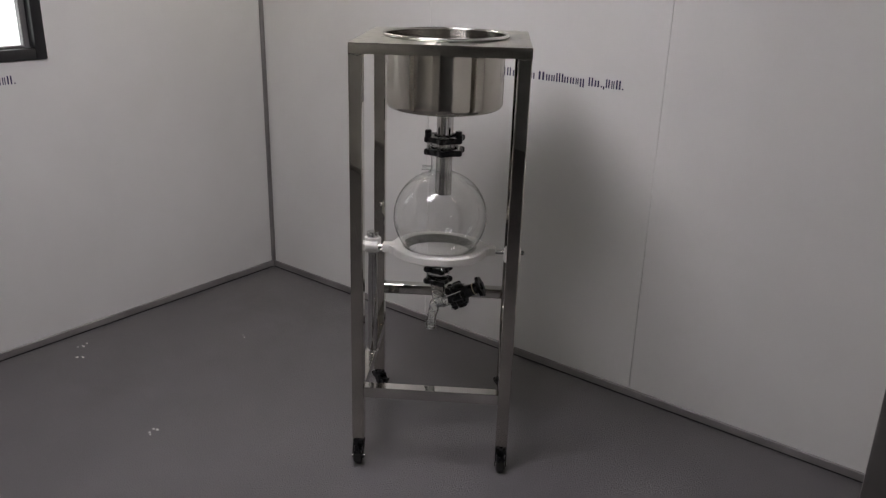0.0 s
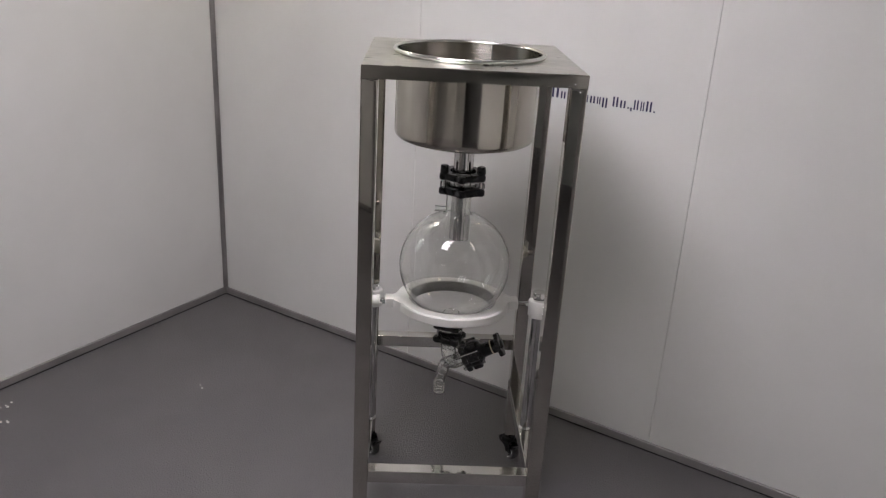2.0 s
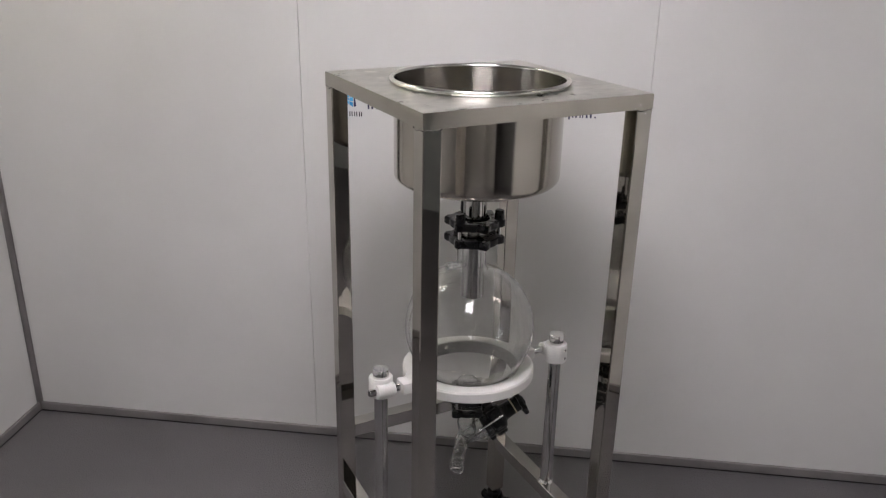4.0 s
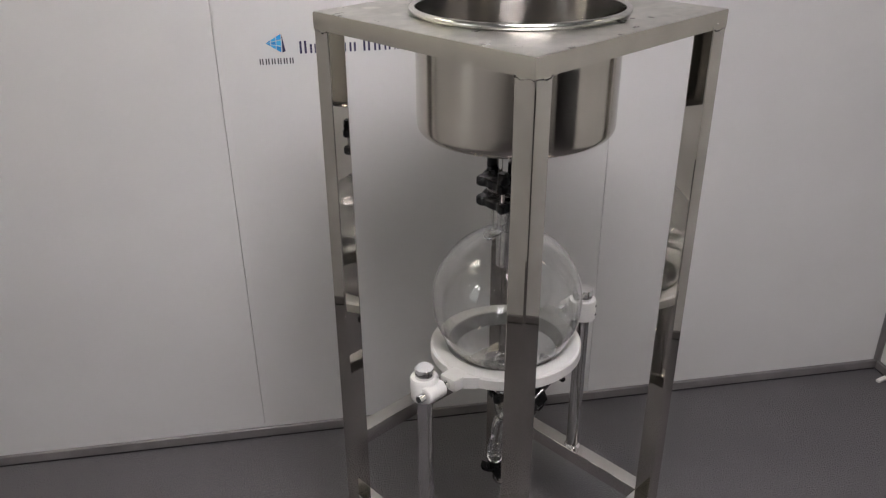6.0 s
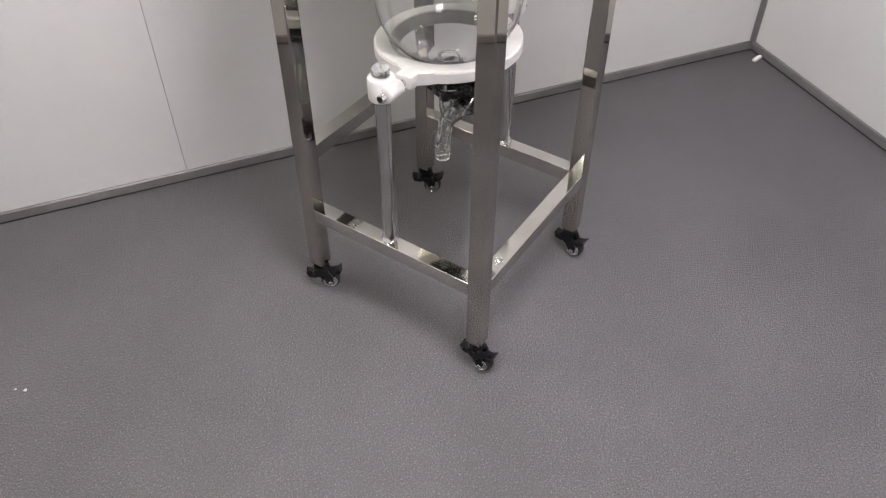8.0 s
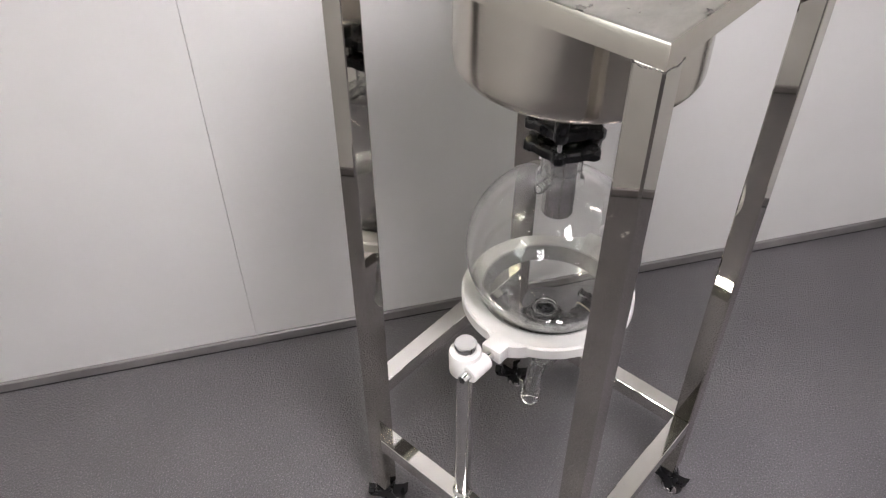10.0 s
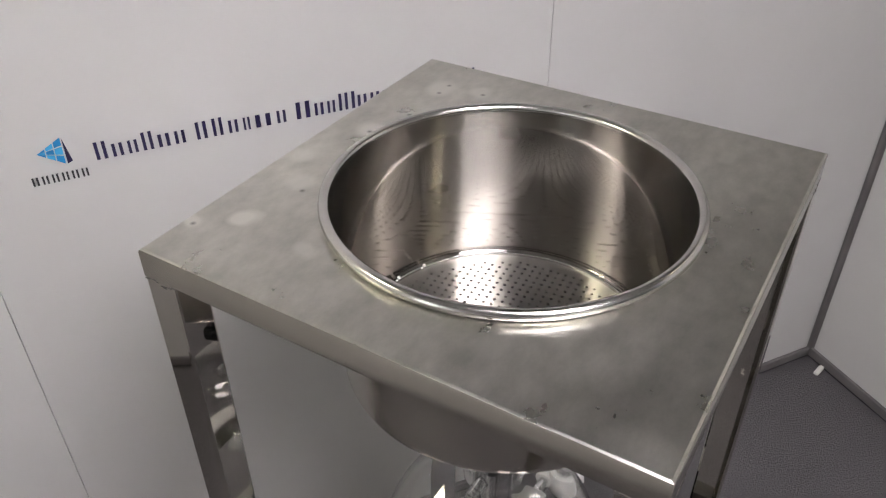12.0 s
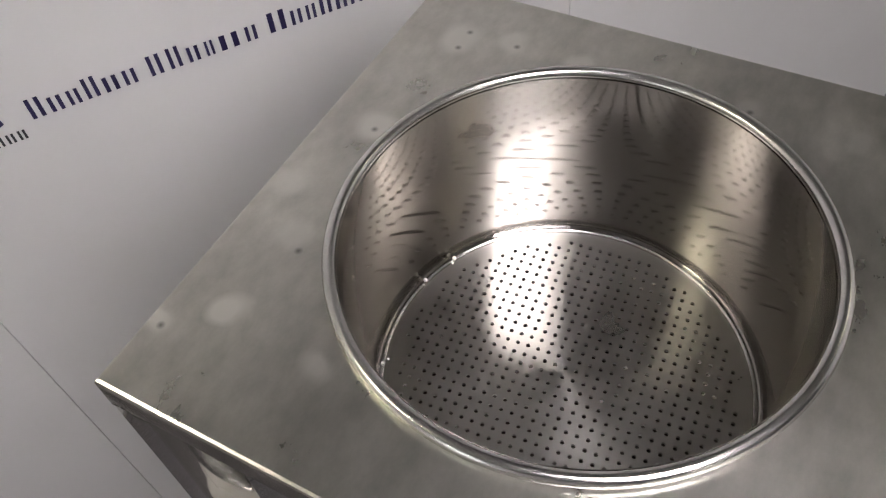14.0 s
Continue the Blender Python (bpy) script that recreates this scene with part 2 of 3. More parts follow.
def glow(name, colour, strength):
    m = bpy.data.materials.new(name)
    m.use_nodes = True
    t = m.node_tree
    t.nodes.remove(t.nodes["Principled BSDF"])
    e = add(t, "ShaderNodeEmission", Color=(*colour, 1), Strength=strength)
    t.links.new(e.outputs[0], t.nodes["Material Output"].inputs[0])
    return m


PANEL_GLOW = [glow("panel_glow", c, LAMP * k) for c, k in (((1.0, 0.937, 0.985), 0.71), ((1.0, 0.93, 0.76), 0.2), ((1.0, 0.93, 0.76), 1.2), ((1.0, 0.95, 0.9), 0.6), ((1.0, 0.97, 0.9), 0.7))]
HALL_GLOW = glow("hall_glow", (1.0, 1.0, 1.0), OUTSIDE)


# ---- mesh tools ----
def mesh_of(bm, name, material, smooth=35):
    bmesh.ops.recalc_face_normals(bm, faces=bm.faces)
    me = bpy.data.meshes.new(name)
    bm.to_mesh(me)
    bm.free()
    me.materials.append(material)
    if smooth:
        for p in me.polygons:
            p.use_smooth = True
        me.set_sharp_from_angle(angle=radians(smooth))
    return me


LEAN = (-0.006, 0.0026)      # fitted to the camera's view: feet stand this far off from under the top
RACKED = {}


def part(name, bm, material, parent, label="", smooth=35):
    top = parent.parent or parent
    if top.name in RACKED:
        for v_ in bm.verts:
            k = (H - v_.co.z - RACKED[top.name]) / H
            v_.co.x, v_.co.y = v_.co.x + LEAN[0] * k, v_.co.y + LEAN[1] * k
    ob = new(name, mesh_of(bm, name, material, smooth))
    ob.parent = parent
    if label:
        ob["label"] = label
    return ob


def thing(name, m, label, category, group="", kind="", racked=False):
    ob = new(name)
    ob.empty_display_size = 0.05
    ob.matrix_world = m
    if racked:
        RACKED[ob.name] = m.translation.z
    return tagged(ob, label, category, group, kind)


def box(bm, c, s, bevel=0.0, segments=2, m=None):
    """A box with centre c and size s, its edges rounded."""
    made = bmesh.ops.create_cube(bm, size=1.0, matrix=Matrix.Translation(c) @ Matrix.Diagonal((*s, 1)))
    verts = made["verts"]
    if bevel:
        edges = list({e for v_ in verts for e in v_.link_edges})
        out = bmesh.ops.bevel(bm, geom=edges, offset=bevel, segments=segments, profile=0.5, affect="EDGES", clamp_overlap=True)
        verts = list({v_ for f in out["faces"] for v_ in f.verts} | {v_ for v_ in verts if v_.is_valid})
    if m is not None:
        bmesh.ops.transform(bm, matrix=m, verts=verts)
    return bm


def lathe(bm, profile, seg=64, m=None, close=False):
    """Turn a profile of (radius, height) about the z axis."""
    rings = []
    for r, z in profile:
        if r < 1e-6:
            rings.append([bm.verts.new((0, 0, z))])
        else:
            rings.append([bm.verts.new((r * math.cos(2 * math.pi * i / seg), r * math.sin(2 * math.pi * i / seg), z)) for i in range(seg)])
    pairs = list(zip(rings, rings[1:])) + ([(rings[-1], rings[0])] if close else [])
    for a, b in pairs:
        for i in range(seg):
            j = (i + 1) % seg
            loop = [a[i % len(a)], a[j % len(a)], b[j % len(b)], b[i % len(b)]]
            loop = list(dict.fromkeys(loop))
            if len(loop) > 2:
                bm.faces.new(loop)
    if m is not None:
        bmesh.ops.transform(bm, matrix=m, verts=[v_ for r in rings for v_ in r])
    return bm


def rod(bm, a, b, r, seg=24, edge=0.001):
    """A round bar from a to b with softened ends."""
    a, b = Vector(a), Vector(b)
    n = (b - a).length
    m = Matrix.Translation(a) @ (b - a).to_track_quat("Z", "Y").to_matrix().to_4x4()
    return lathe(bm, [(0, 0), (r - edge, 0), (r, edge), (r, n - edge), (r - edge, n), (0, n)], seg, m)


def pipe(bm, pts, r, seg=20, wall=0.0):
    """A round tube swept along points; open and hollow where wall is given."""
    pts = [Vector(p) for p in pts]

    def skin(rad):
        rings, up = [], Vector((0, 1, 0.01))
        for i, p in enumerate(pts):
            d = (pts[min(i + 1, len(pts) - 1)] - pts[max(i - 1, 0)]).normalized()
            s = d.cross(up).normalized()
            u = s.cross(d)
            k = rad[i] if isinstance(rad, list) else rad
            rings.append([bm.verts.new(p + k * (math.cos(2 * math.pi * j / seg) * s + math.sin(2 * math.pi * j / seg) * u)) for j in range(seg)])
        for a, b in zip(rings, rings[1:]):
            for j in range(seg):
                bm.faces.new((a[j], a[(j + 1) % seg], b[(j + 1) % seg], b[j]))
        return rings
    outer = skin(r)
    if wall:
        inner = skin([k - wall for k in r] if isinstance(r, list) else r - wall)
        for k in (0, -1):
            for j in range(seg):
                bm.faces.new((outer[k][j], outer[k][(j + 1) % seg], inner[k][(j + 1) % seg], inner[k][j]))
    else:
        bm.faces.new(outer[0])
        bm.faces.new(outer[-1])
    return bm


def curve_pts(pts, n=8):
    """Points of a smooth curve through pts."""
    pts = [Vector(p) for p in pts]
    out = []
    for i in range(len(pts) - 1):
        p0, p1, p2, p3 = pts[max(i - 1, 0)], pts[i], pts[i + 1], pts[min(i + 2, len(pts) - 1)]
        for k in range(n):
            u = k / n
            out.append(0.5 * ((2 * p1) + (p2 - p0) * u + (2 * p0 - 5 * p1 + 4 * p2 - p3) * u * u + (3 * p1 - p0 - 3 * p2 + p3) * u ** 3))
    return out + [pts[-1]]


def prism(bm, outline, z0, z1, m=None):
    """An upright prism over a closed outline of (x, y)."""
    a = [bm.verts.new((x, y, z0)) for x, y in outline]
    b = [bm.verts.new((x, y, z1)) for x, y in outline]
    bm.faces.new(a)
    bm.faces.new(b)
    for i in range(len(a)):
        j = (i + 1) % len(a)
        bm.faces.new((a[i], a[j], b[j], b[i]))
    if m is not None:
        bmesh.ops.transform(bm, matrix=m, verts=a + b)
    return bm


B = bmesh.new
I4 = Matrix.Identity(4)

# ---- the room ----
XL, XR, YN, YS, ZC = -1.609, 1.447, 0.637, -6.1, 2.4
T = 0.05
# DOOR1 lies unseen: opening widened so the legs mirror a dark passage
DOOR0, DOOR1, DOORZ = -1.125, -2.75, 2.08      # opening in the east wall
WIN0, WIN1, WINZ0, WINZ1 = -0.411, -0.98, 1.152, 2.03

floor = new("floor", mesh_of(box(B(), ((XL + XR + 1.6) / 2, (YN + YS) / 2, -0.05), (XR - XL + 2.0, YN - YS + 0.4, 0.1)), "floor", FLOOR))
tagged(floor, "dark grey pebbled vinyl floor with pale flecks painted as glints", "floor", kind="structure")
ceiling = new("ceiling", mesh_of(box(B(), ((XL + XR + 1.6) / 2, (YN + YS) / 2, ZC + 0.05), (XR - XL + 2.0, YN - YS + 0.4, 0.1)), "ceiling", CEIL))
tagged(ceiling, "plain grey ceiling of metal panels, kept dark to deepen the shade", "ceiling", kind="structure")


def wall(name, label, a, b, z0, z1, axis, face, side, gaps, holes=()):
    """A wall of panels: a grey core and lacquered facing panels with fine gaps between them.
    axis: the way it runs (0: x, 1: y); face: the plane seen from the room; side: the way its back lies."""
    w = thing(name, I4, label, "wall", kind="structure")
    core, n = B(), 0.004
    cuts = [a, *gaps, b]

    def slab(bm, u0, u1, v0, v1, d0, d1, bevel=0.0):
        c, s = [0, 0, (v0 + v1) / 2], [0, 0, v1 - v0]
        c[axis], s[axis] = (u0 + u1) / 2, abs(u1 - u0)
        c[1 - axis], s[1 - axis] = face + side * (d0 + d1) / 2, abs(d1 - d0)
        return box(bm, c, s, bevel, 1)

    def pieces(u0, u1):
        """The piece from u0 to u1 less the holes, as rectangles."""
        out, lo, hi = [], min(u0, u1), max(u0, u1)
        hit = [h for h in holes if h[0] < hi and h[1] > lo]
        if not hit:
            return [(lo, hi, z0, z1)]
        h = hit[0]
        if h[0] > lo:
            out.append((lo, h[0], z0, z1))
        if h[1] < hi:
            out.append((h[1], hi, z0, z1))
        m0, m1 = max(lo, h[0]), min(hi, h[1])
        if h[2] > z0 + 0.01:
            out.append((m0, m1, z0, h[2]))
        if h[3] < z1:
            out.append((m0, m1, h[3], z1))
        return out
    for r in pieces(a, b):
        slab(core, *r, 0.012, T)
    part("core", core, ALU, w, smooth=0)
    cuts = sorted(cuts)
    for u0, u1 in zip(cuts, cuts[1:]):
        panel = B()
        for r in pieces(u0 + 0.00065, u1 - 0.00065):
            slab(panel, *r, 0.0, 0.011, 0.0008 if not holes else 0.0)
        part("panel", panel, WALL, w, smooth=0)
    return w


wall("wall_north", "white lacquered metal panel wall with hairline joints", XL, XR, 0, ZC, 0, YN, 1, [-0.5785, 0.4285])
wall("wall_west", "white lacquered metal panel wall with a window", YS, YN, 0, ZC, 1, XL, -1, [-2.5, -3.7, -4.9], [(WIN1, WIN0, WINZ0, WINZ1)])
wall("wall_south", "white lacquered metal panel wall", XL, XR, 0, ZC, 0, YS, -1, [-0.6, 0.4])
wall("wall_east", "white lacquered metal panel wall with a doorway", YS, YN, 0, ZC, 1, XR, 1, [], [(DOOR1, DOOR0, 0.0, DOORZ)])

# plain passage behind the doorway
for name, c, s in (("wall_passage_east", (3.0, (YN + YS) / 2, ZC / 2), (0.05, YN - YS + 0.3, ZC)), ("wall_passage_north", (2.22, YN + 0.1, ZC / 2), (1.5, 0.05, ZC)),
                   ("wall_passage_south", (2.22, YS - 0.1, ZC / 2), (1.5, 0.05, ZC))):
    tagged(new(name, mesh_of(box(B(), c, s), name, TEAL, 0)), "grey-teal painted passage wall behind the doorway", "wall", kind="structure")


def strip(name, label, bm, material=ALU):
    return tagged(new(name, mesh_of(bm, name, material)), label, "trim", kind="structure")


# base trim over a dark strip for the floor's shadow gap, coved corner strips
def base(name, a, b, axis, face, side):
    """side: the way into the room."""
    # an upright strip with rounded edges, over a thin dark strip for the gap's shade
    section = [(0.0005, 0.0335), (0.0075, 0.0335), (0.0100, 0.0315), (0.0118, 0.0105), (0.0122, 0.0085), (0.0112, 0.007), (0.0005, 0.007)]
    bm, rows = B(), []
    for u in (a, b):
        rows.append([bm.verts.new((u, face + side * d, z) if axis == 0 else (face + side * d, u, z)) for d, z in section])
        bm.faces.new(rows[-1])
    for k in range(len(section)):
        bm.faces.new((rows[0][k - 1], rows[0][k], rows[1][k], rows[1][k - 1]))
    ob = strip(name, "grey aluminium skirting strip along the floor", bm)
    c, s = [0, 0, 0.0036], [0, 0, 0.0068]
    c[axis], s[axis] = (a + b) / 2, abs(b - a)
    c[1 - axis], s[1 - axis] = face + side * 0.005, 0.009
    part("joint", box(B(), c, s), RUBBER, ob, "dark strip in place of the shadow gap underneath", 0)
    return ob


base("baseboard_north", XL + 0.012, XR - 0.012, 0, YN, -1)
base("baseboard_west", YS + 0.012, YN - 0.012, 1, XL, 1)
base("baseboard_south", XL + 0.012, XR - 0.012, 0, YS, 1)
base("baseboard_east", DOOR0 + 0.03, YN - 0.012, 1, XR, -1)
base("baseboard_east_far", YS + 0.012, DOOR1 - 0.03, 1, XR, -1)
for name, x, y, sx, sy in (("trim_corner_northwest", XL, YN, 1, -1), ("trim_corner_northeast", XR, YN, -1, -1),
                           ("trim_corner_southwest", XL, YS, 1, 1), ("trim_corner_southeast", XR, YS, -1, 1)):
    k = 0.017
    arc = [(x + sx * (k - k * math.sin(a)), y + sy * (k - k * math.cos(a))) for a in [i * math.pi / 16 for i in range(9)]]
    arc = [(x + sx * k, y + sy * 0.0015), *arc[1:-1], (x + sx * 0.0015, y + sy * k)]
    strip(name, "grey aluminium coved corner strip", prism(B(), [(x + sx * 0.0005, y + sy * 0.0005), *arc], 0.006, ZC - 0.002))

# window in the west wall
window = thing("window_1", I4, "black-framed window onto a bright white hall", "window", kind="structure")
yc, zc = (WIN0 + WIN1) / 2, (WINZ0 + WINZ1) / 2
fw, gap = 0.042, 0.003
for c, s in (((XL - 0.02, WIN0 - fw / 2, zc), (0.056, fw, WINZ1 - WINZ0)), ((XL - 0.02, WIN1 + fw / 2, zc), (0.056, fw, WINZ1 - WINZ0)),
             ((XL - 0.02, yc, WINZ0 + fw / 2), (0.055, WIN0 - WIN1 - 2 * fw, fw)), ((XL - 0.02, yc, WINZ1 - fw / 2), (0.055, WIN0 - WIN1 - 2 * fw, fw))):
    part("window_frame", box(B(), c, s, 0.003, 2), DARK_FRAME, window)
for c, s in (((XL - 0.047, WIN0 - fw - 0.012, zc), (0.03, 0.022, WINZ1 - WINZ0 - 2 * fw)), ((XL - 0.047, yc, WINZ0 + fw + 0.005), (0.03, WIN0 - WIN1 - 2 * fw - 0.05, 0.009))):
    part("glazing_bead", box(B(), c, s, 0.002, 1), ALU, window)
part("pane", box(B(), (XL - 0.03, yc, zc), (0.006, WIN0 - WIN1 - 2 * fw, WINZ1 - WINZ0 - 2 * fw)), PANE, window, smooth=0)
hall = new("backdrop", mesh_of(box(B(), (XL - 1.2, yc, 1.5), (0.02, 4.0, 3.0)), "backdrop", HALL_GLOW, 0))
tagged(hall, "bright white hall beyond the window", "backdrop", kind="structure")
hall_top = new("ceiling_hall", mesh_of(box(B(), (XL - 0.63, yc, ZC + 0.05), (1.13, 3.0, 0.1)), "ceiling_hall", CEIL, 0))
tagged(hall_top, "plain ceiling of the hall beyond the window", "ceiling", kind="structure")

# doorway frame in the east wall
doorway = thing("door_1", I4, "open doorway with a grey aluminium frame", "doorway", kind="structure")
for y, sy in ((DOOR0, -1), (DOOR1, 1)):
    part("door_jamb", box(B(), (XR + 0.025, y - sy * 0.006, DOORZ / 2), (0.062, 0.034, DOORZ), 0.003), ALU, doorway)
part("door_head", box(B(), (XR + 0.025, (DOOR0 + DOOR1) / 2, DOORZ + 0.01), (0.062, DOOR0 - DOOR1 - 0.03, 0.034), 0.003), ALU, doorway)


# ---- ceiling lights ----
def ceiling_light(x, y, w, d, glow_, tubes=1):
    li = thing("ceiling_light", pose(x, y, ZC), "white flat ceiling panel lamp, lit", "ceiling light", "ceiling lights")
    bm = B()
    for c, s in (((w / 2 + 0.008, 0, -0.008), (0.016, d + 0.032, 0.015)), ((-w / 2 - 0.008, 0, -0.008), (0.016, d + 0.032, 0.015)),
                 ((0, d / 2 + 0.008, -0.008), (w, 0.016, 0.015)), ((0, -d / 2 - 0.008, -0.008), (w, 0.016, 0.015))):
        box(bm, c, s, 0.002, 1)
    part("frame", bm, CEIL, li)
    if tubes > 1:
        part("reflector", box(B(), (0, 0, -0.004), (w, d, 0.004)), CEIL, li, "plain grey reflector tray", 0)
    for k in range(tubes):
        cell = w / tubes
        c, s = (-w / 2 + cell * (k + 0.5), 0, -0.009 if tubes > 1 else -0.006), (cell if tubes == 1 else cell * 0.5, d, 0.006)
        part("diffuser", box(B(), c, s), glow_, li, "glowing white diffuser", 0)
    return li


ceiling_light(-0.03, -0.98, 0.53, 1.10, PANEL_GLOW[0])
ceiling_light(1.27, -0.12, 0.14, 0.26, PANEL_GLOW[1])
ceiling_light(-1.36, 0.38, 0.34, 0.34, PANEL_GLOW[2], 3)
ceiling_light(0.95, -5.3, 1.2, 0.30, PANEL_GLOW[3])
ceiling_light(XL - 0.85, -1.0, 0.3, 0.5, PANEL_GLOW[4])

# ---- lettering on the walls, as plain bars ----
# one bar a character: width, foot and head in thousandths of a metre
CAP, LOW, TALL, TAIL, DOT, COMMA = (0, 30), (0, 22), (0, 31), (-8, 22), (0, 5), (-6, 5)
LINE = [(-0.38, -0.2406, [(20, CAP), (19, LOW), (17, LOW), (19, TALL), (21, LOW), (19, LOW)]),
        (-0.2257, -0.0753, [(20, CAP), (19, TALL), (18, LOW), (13, LOW), (30, LOW), (18, LOW)]),
        (-0.0604, 0.1317, [(28, CAP), (18, LOW), (16, LOW), (19, TALL), (6, TALL), (19, LOW), (19, LOW), (13, LOW), (19, TAIL)]),
        (0.1467, 0.283, [(20, CAP), (20, LOW), (5, DOT), (5, COMMA), (17, CAP), (13, (0, 27)), (20, TALL), (5, DOT)])]


def bars(words, material, parent, put):
    for x0, x1, chars in words:
        free = (x1 - x0) - sum(c[0] for c in chars) / 1000
        gap_, x = free / max(1, len(chars) - 1), x0
        for w, (lo, hi) in chars:
            w /= 1000
            ends = ((0.17, 0.26), (0.74, 0.26)) if w > 0.008 else ((0.5, 0.9),)
            for at_, thick in ends:
                bm = box(B(), (x + w * at_, 0, (lo + hi) / 2000), (w * thick, 0.0012, (hi - lo) / 1000), 0.0)
                bmesh.ops.transform(bm, matrix=put, verts=bm.verts)
                part("bar", bm, material, parent, smooth=0)
            x += w + gap_


lettering = thing("wall_lettering", I4, "line of navy film bars on the white wall", "lettering")
bars(LINE, INK, lettering, pose(0, YN - 0.0012, 1.141))
lettering2 = thing("wall_lettering", I4, "end of a line of dark film bars below the window", "lettering")
bars([(-0.137, 0.0, LINE[3][2])], INK, lettering2, pose(XL + 0.0012, -0.543, 1.071, 0, 0, 90))
emblem = thing("wall_emblem", I4, "blue triangular emblem of small film facets", "emblem")


def facet(bm, pts):
    a = [bm.verts.new((x, YN - 0.0014, z)) for x, z in pts]
    b = [bm.verts.new((x, YN - 0.0004, z)) for x, z in pts]
    bm.faces.new(a)
    bm.faces.new(b)
    for i in range(len(a)):
        bm.faces.new((a[i], a[i - 1], b[i - 1], b[i]))
    return bm


apex, leftp, rightp = Vector((-0.421, 1.192)), Vector((-0.459, 1.169)), Vector((-0.423, 1.144))
for i in range(3):
    for j in range(3):
        # facets of a triangle, cut by thin white gaps
        def at(u, w):
            a = leftp.lerp(apex, u)
            b = leftp.lerp(rightp, u)
            return a.lerp(b, w)
        u0, u1, w0, w1 = i / 3 + 0.02, (i + 1) / 3 - 0.02, j / 3 + 0.03, (j + 1) / 3 - 0.03
        part("facet", facet(B(), [at(u0, w0), at(u1, w0), at(u1, w1), at(u0, w1)]), LIGHT_BLUE if (i + j) % 2 else BLUE, emblem, smooth=0)
part("facet", facet(B(), [(-0.420, 1.189), (-0.413, 1.1485), (-0.421, 1.1455)]), INK, emblem, "dark navy facet", 0)
bars([(-0.478, -0.395, [(11, (0, 14))] * 6)], BLACK_INK, emblem, pose(0, YN - 0.0012, 1.118))

# ---- the stand ----
M = pose(0.001, 0.003, 0, 0, 0, 34.25)
W, LEG = 0.25, 0.038
LOWB, HIGHB = 0.277, 0.439      # tops of the lower and the raised bars
stand = thing("filter_stand", M, "tall square stand of polished stainless steel tube on casters", "stand", racked=True)


def top_plate(skirt):
    bm, seg, hole = B(), 64, 0.181

    def square(k, z):
        out = []
        for i in range(seg):
            a = 2 * math.pi * i / seg
            c, s = math.cos(a), math.sin(a)
            f = k / max(abs(c), abs(s))
            out.append(bm.verts.new((f * c, f * s, z)))
        return out

    def circle(r, z):
        return [bm.verts.new((r * math.cos(2 * math.pi * i / seg), r * math.sin(2 * math.pi * i / seg), z)) for i in range(seg)]
    if skirt:
        loops = [square(W - 0.0009, H - 0.0009), square(W, H - 0.003), square(W, H - 0.030), square(W - 0.002, H - 0.030), square(W - 0.002, H - 0.003)]
    else:
        loops = [circle(hole, H - 0.003), circle(hole, H), circle(hole + 0.03, H), square(W - 0.003, H), square(W - 0.0009, H - 0.0009), square(W - 0.002, H - 0.003)]
    for a, b in zip(loops, loops[1:] + loops[:1]):
        for i in range(seg):
            j = (i + 1) % seg
            bm.faces.new((a[i], a[j], b[j], b[i]))
    return bm


part("top_plate", top_plate(False), TOP_STEEL, stand, "satin steel top plate with cloudy polishing marks", 12)
part("folded_edge", top_plate(True), SKIRT_STEEL, stand, "folded steel edge of the top plate", 40)
E_ = W - LEG / 2
for i, (x, y) in enumerate(((-E_, -E_), (E_, -E_), (E_, E_), (-E_, E_))):
    part("leg", box(B(), (x, y, (0.088 + H - 0.028) / 2), (LEG, LEG, H - 0.028 - 0.088), 0.003, 2), LEG_STEEL, stand, smooth=12)
for c, s in (((0, -E_, 0), (2 * E_ - LEG, LEG - 0.006)), ((0, E_, 0), (2 * E_ - LEG, LEG - 0.006)), ((-E_, 0, 0), (LEG - 0.006, 2 * E_ - LEG)), ((E_, 0, 0), (LEG - 0.006, 2 * E_ - LEG))):
    part("top_rail", box(B(), (c[0], c[1], H - 0.018), (*s, 0.024), 0.002, 2), LEG_STEEL, stand, smooth=12)
for x, y, top, along in ((0, -E_, LOWB, 0), (-E_, 0, LOWB, 1), (E_, 0, LOWB, 1), (0, E_, HIGHB, 0)):
    s = (2 * E_ - LEG + 0.001, LEG - 0.002, 0.036) if along == 0 else (LEG - 0.002, 2 * E_ - LEG + 0.001, 0.036)
    part("cross_bar", box(B(), (x, y, top - 0.018), s, 0.0012, 1), BAR_STEEL, stand, smooth=12)
RODS = ((-0.223, 0.010), (0.235, -0.016))
for (x, y), hi in zip(RODS, (-0.007, -0.007)):
    part("support_rod", rod(B(), (x, y, LOWB - 0.001), (x, y, 0.713 + hi), 0.0155, 32, 0.002), ROD_STEEL, stand)
    part("rod_cap", lathe(B(), [(0.0157, 0.694), (0.0178, 0.695), (0.0185, 0.697), (0.0185, 0.7145), (0.0172, 0.7165), (0, 0.7165)], 36, Matrix.Translation((x, y, hi))), CHROME, stand, "bright flat rod cap")
    part("weld_collar", lathe(B(), [(0.0155, 0.006), (0.0175, 0.0035), (0.0195, 0.0)], 32, Matrix.Translation((x, y, LOWB))), ROD_STEEL, stand)
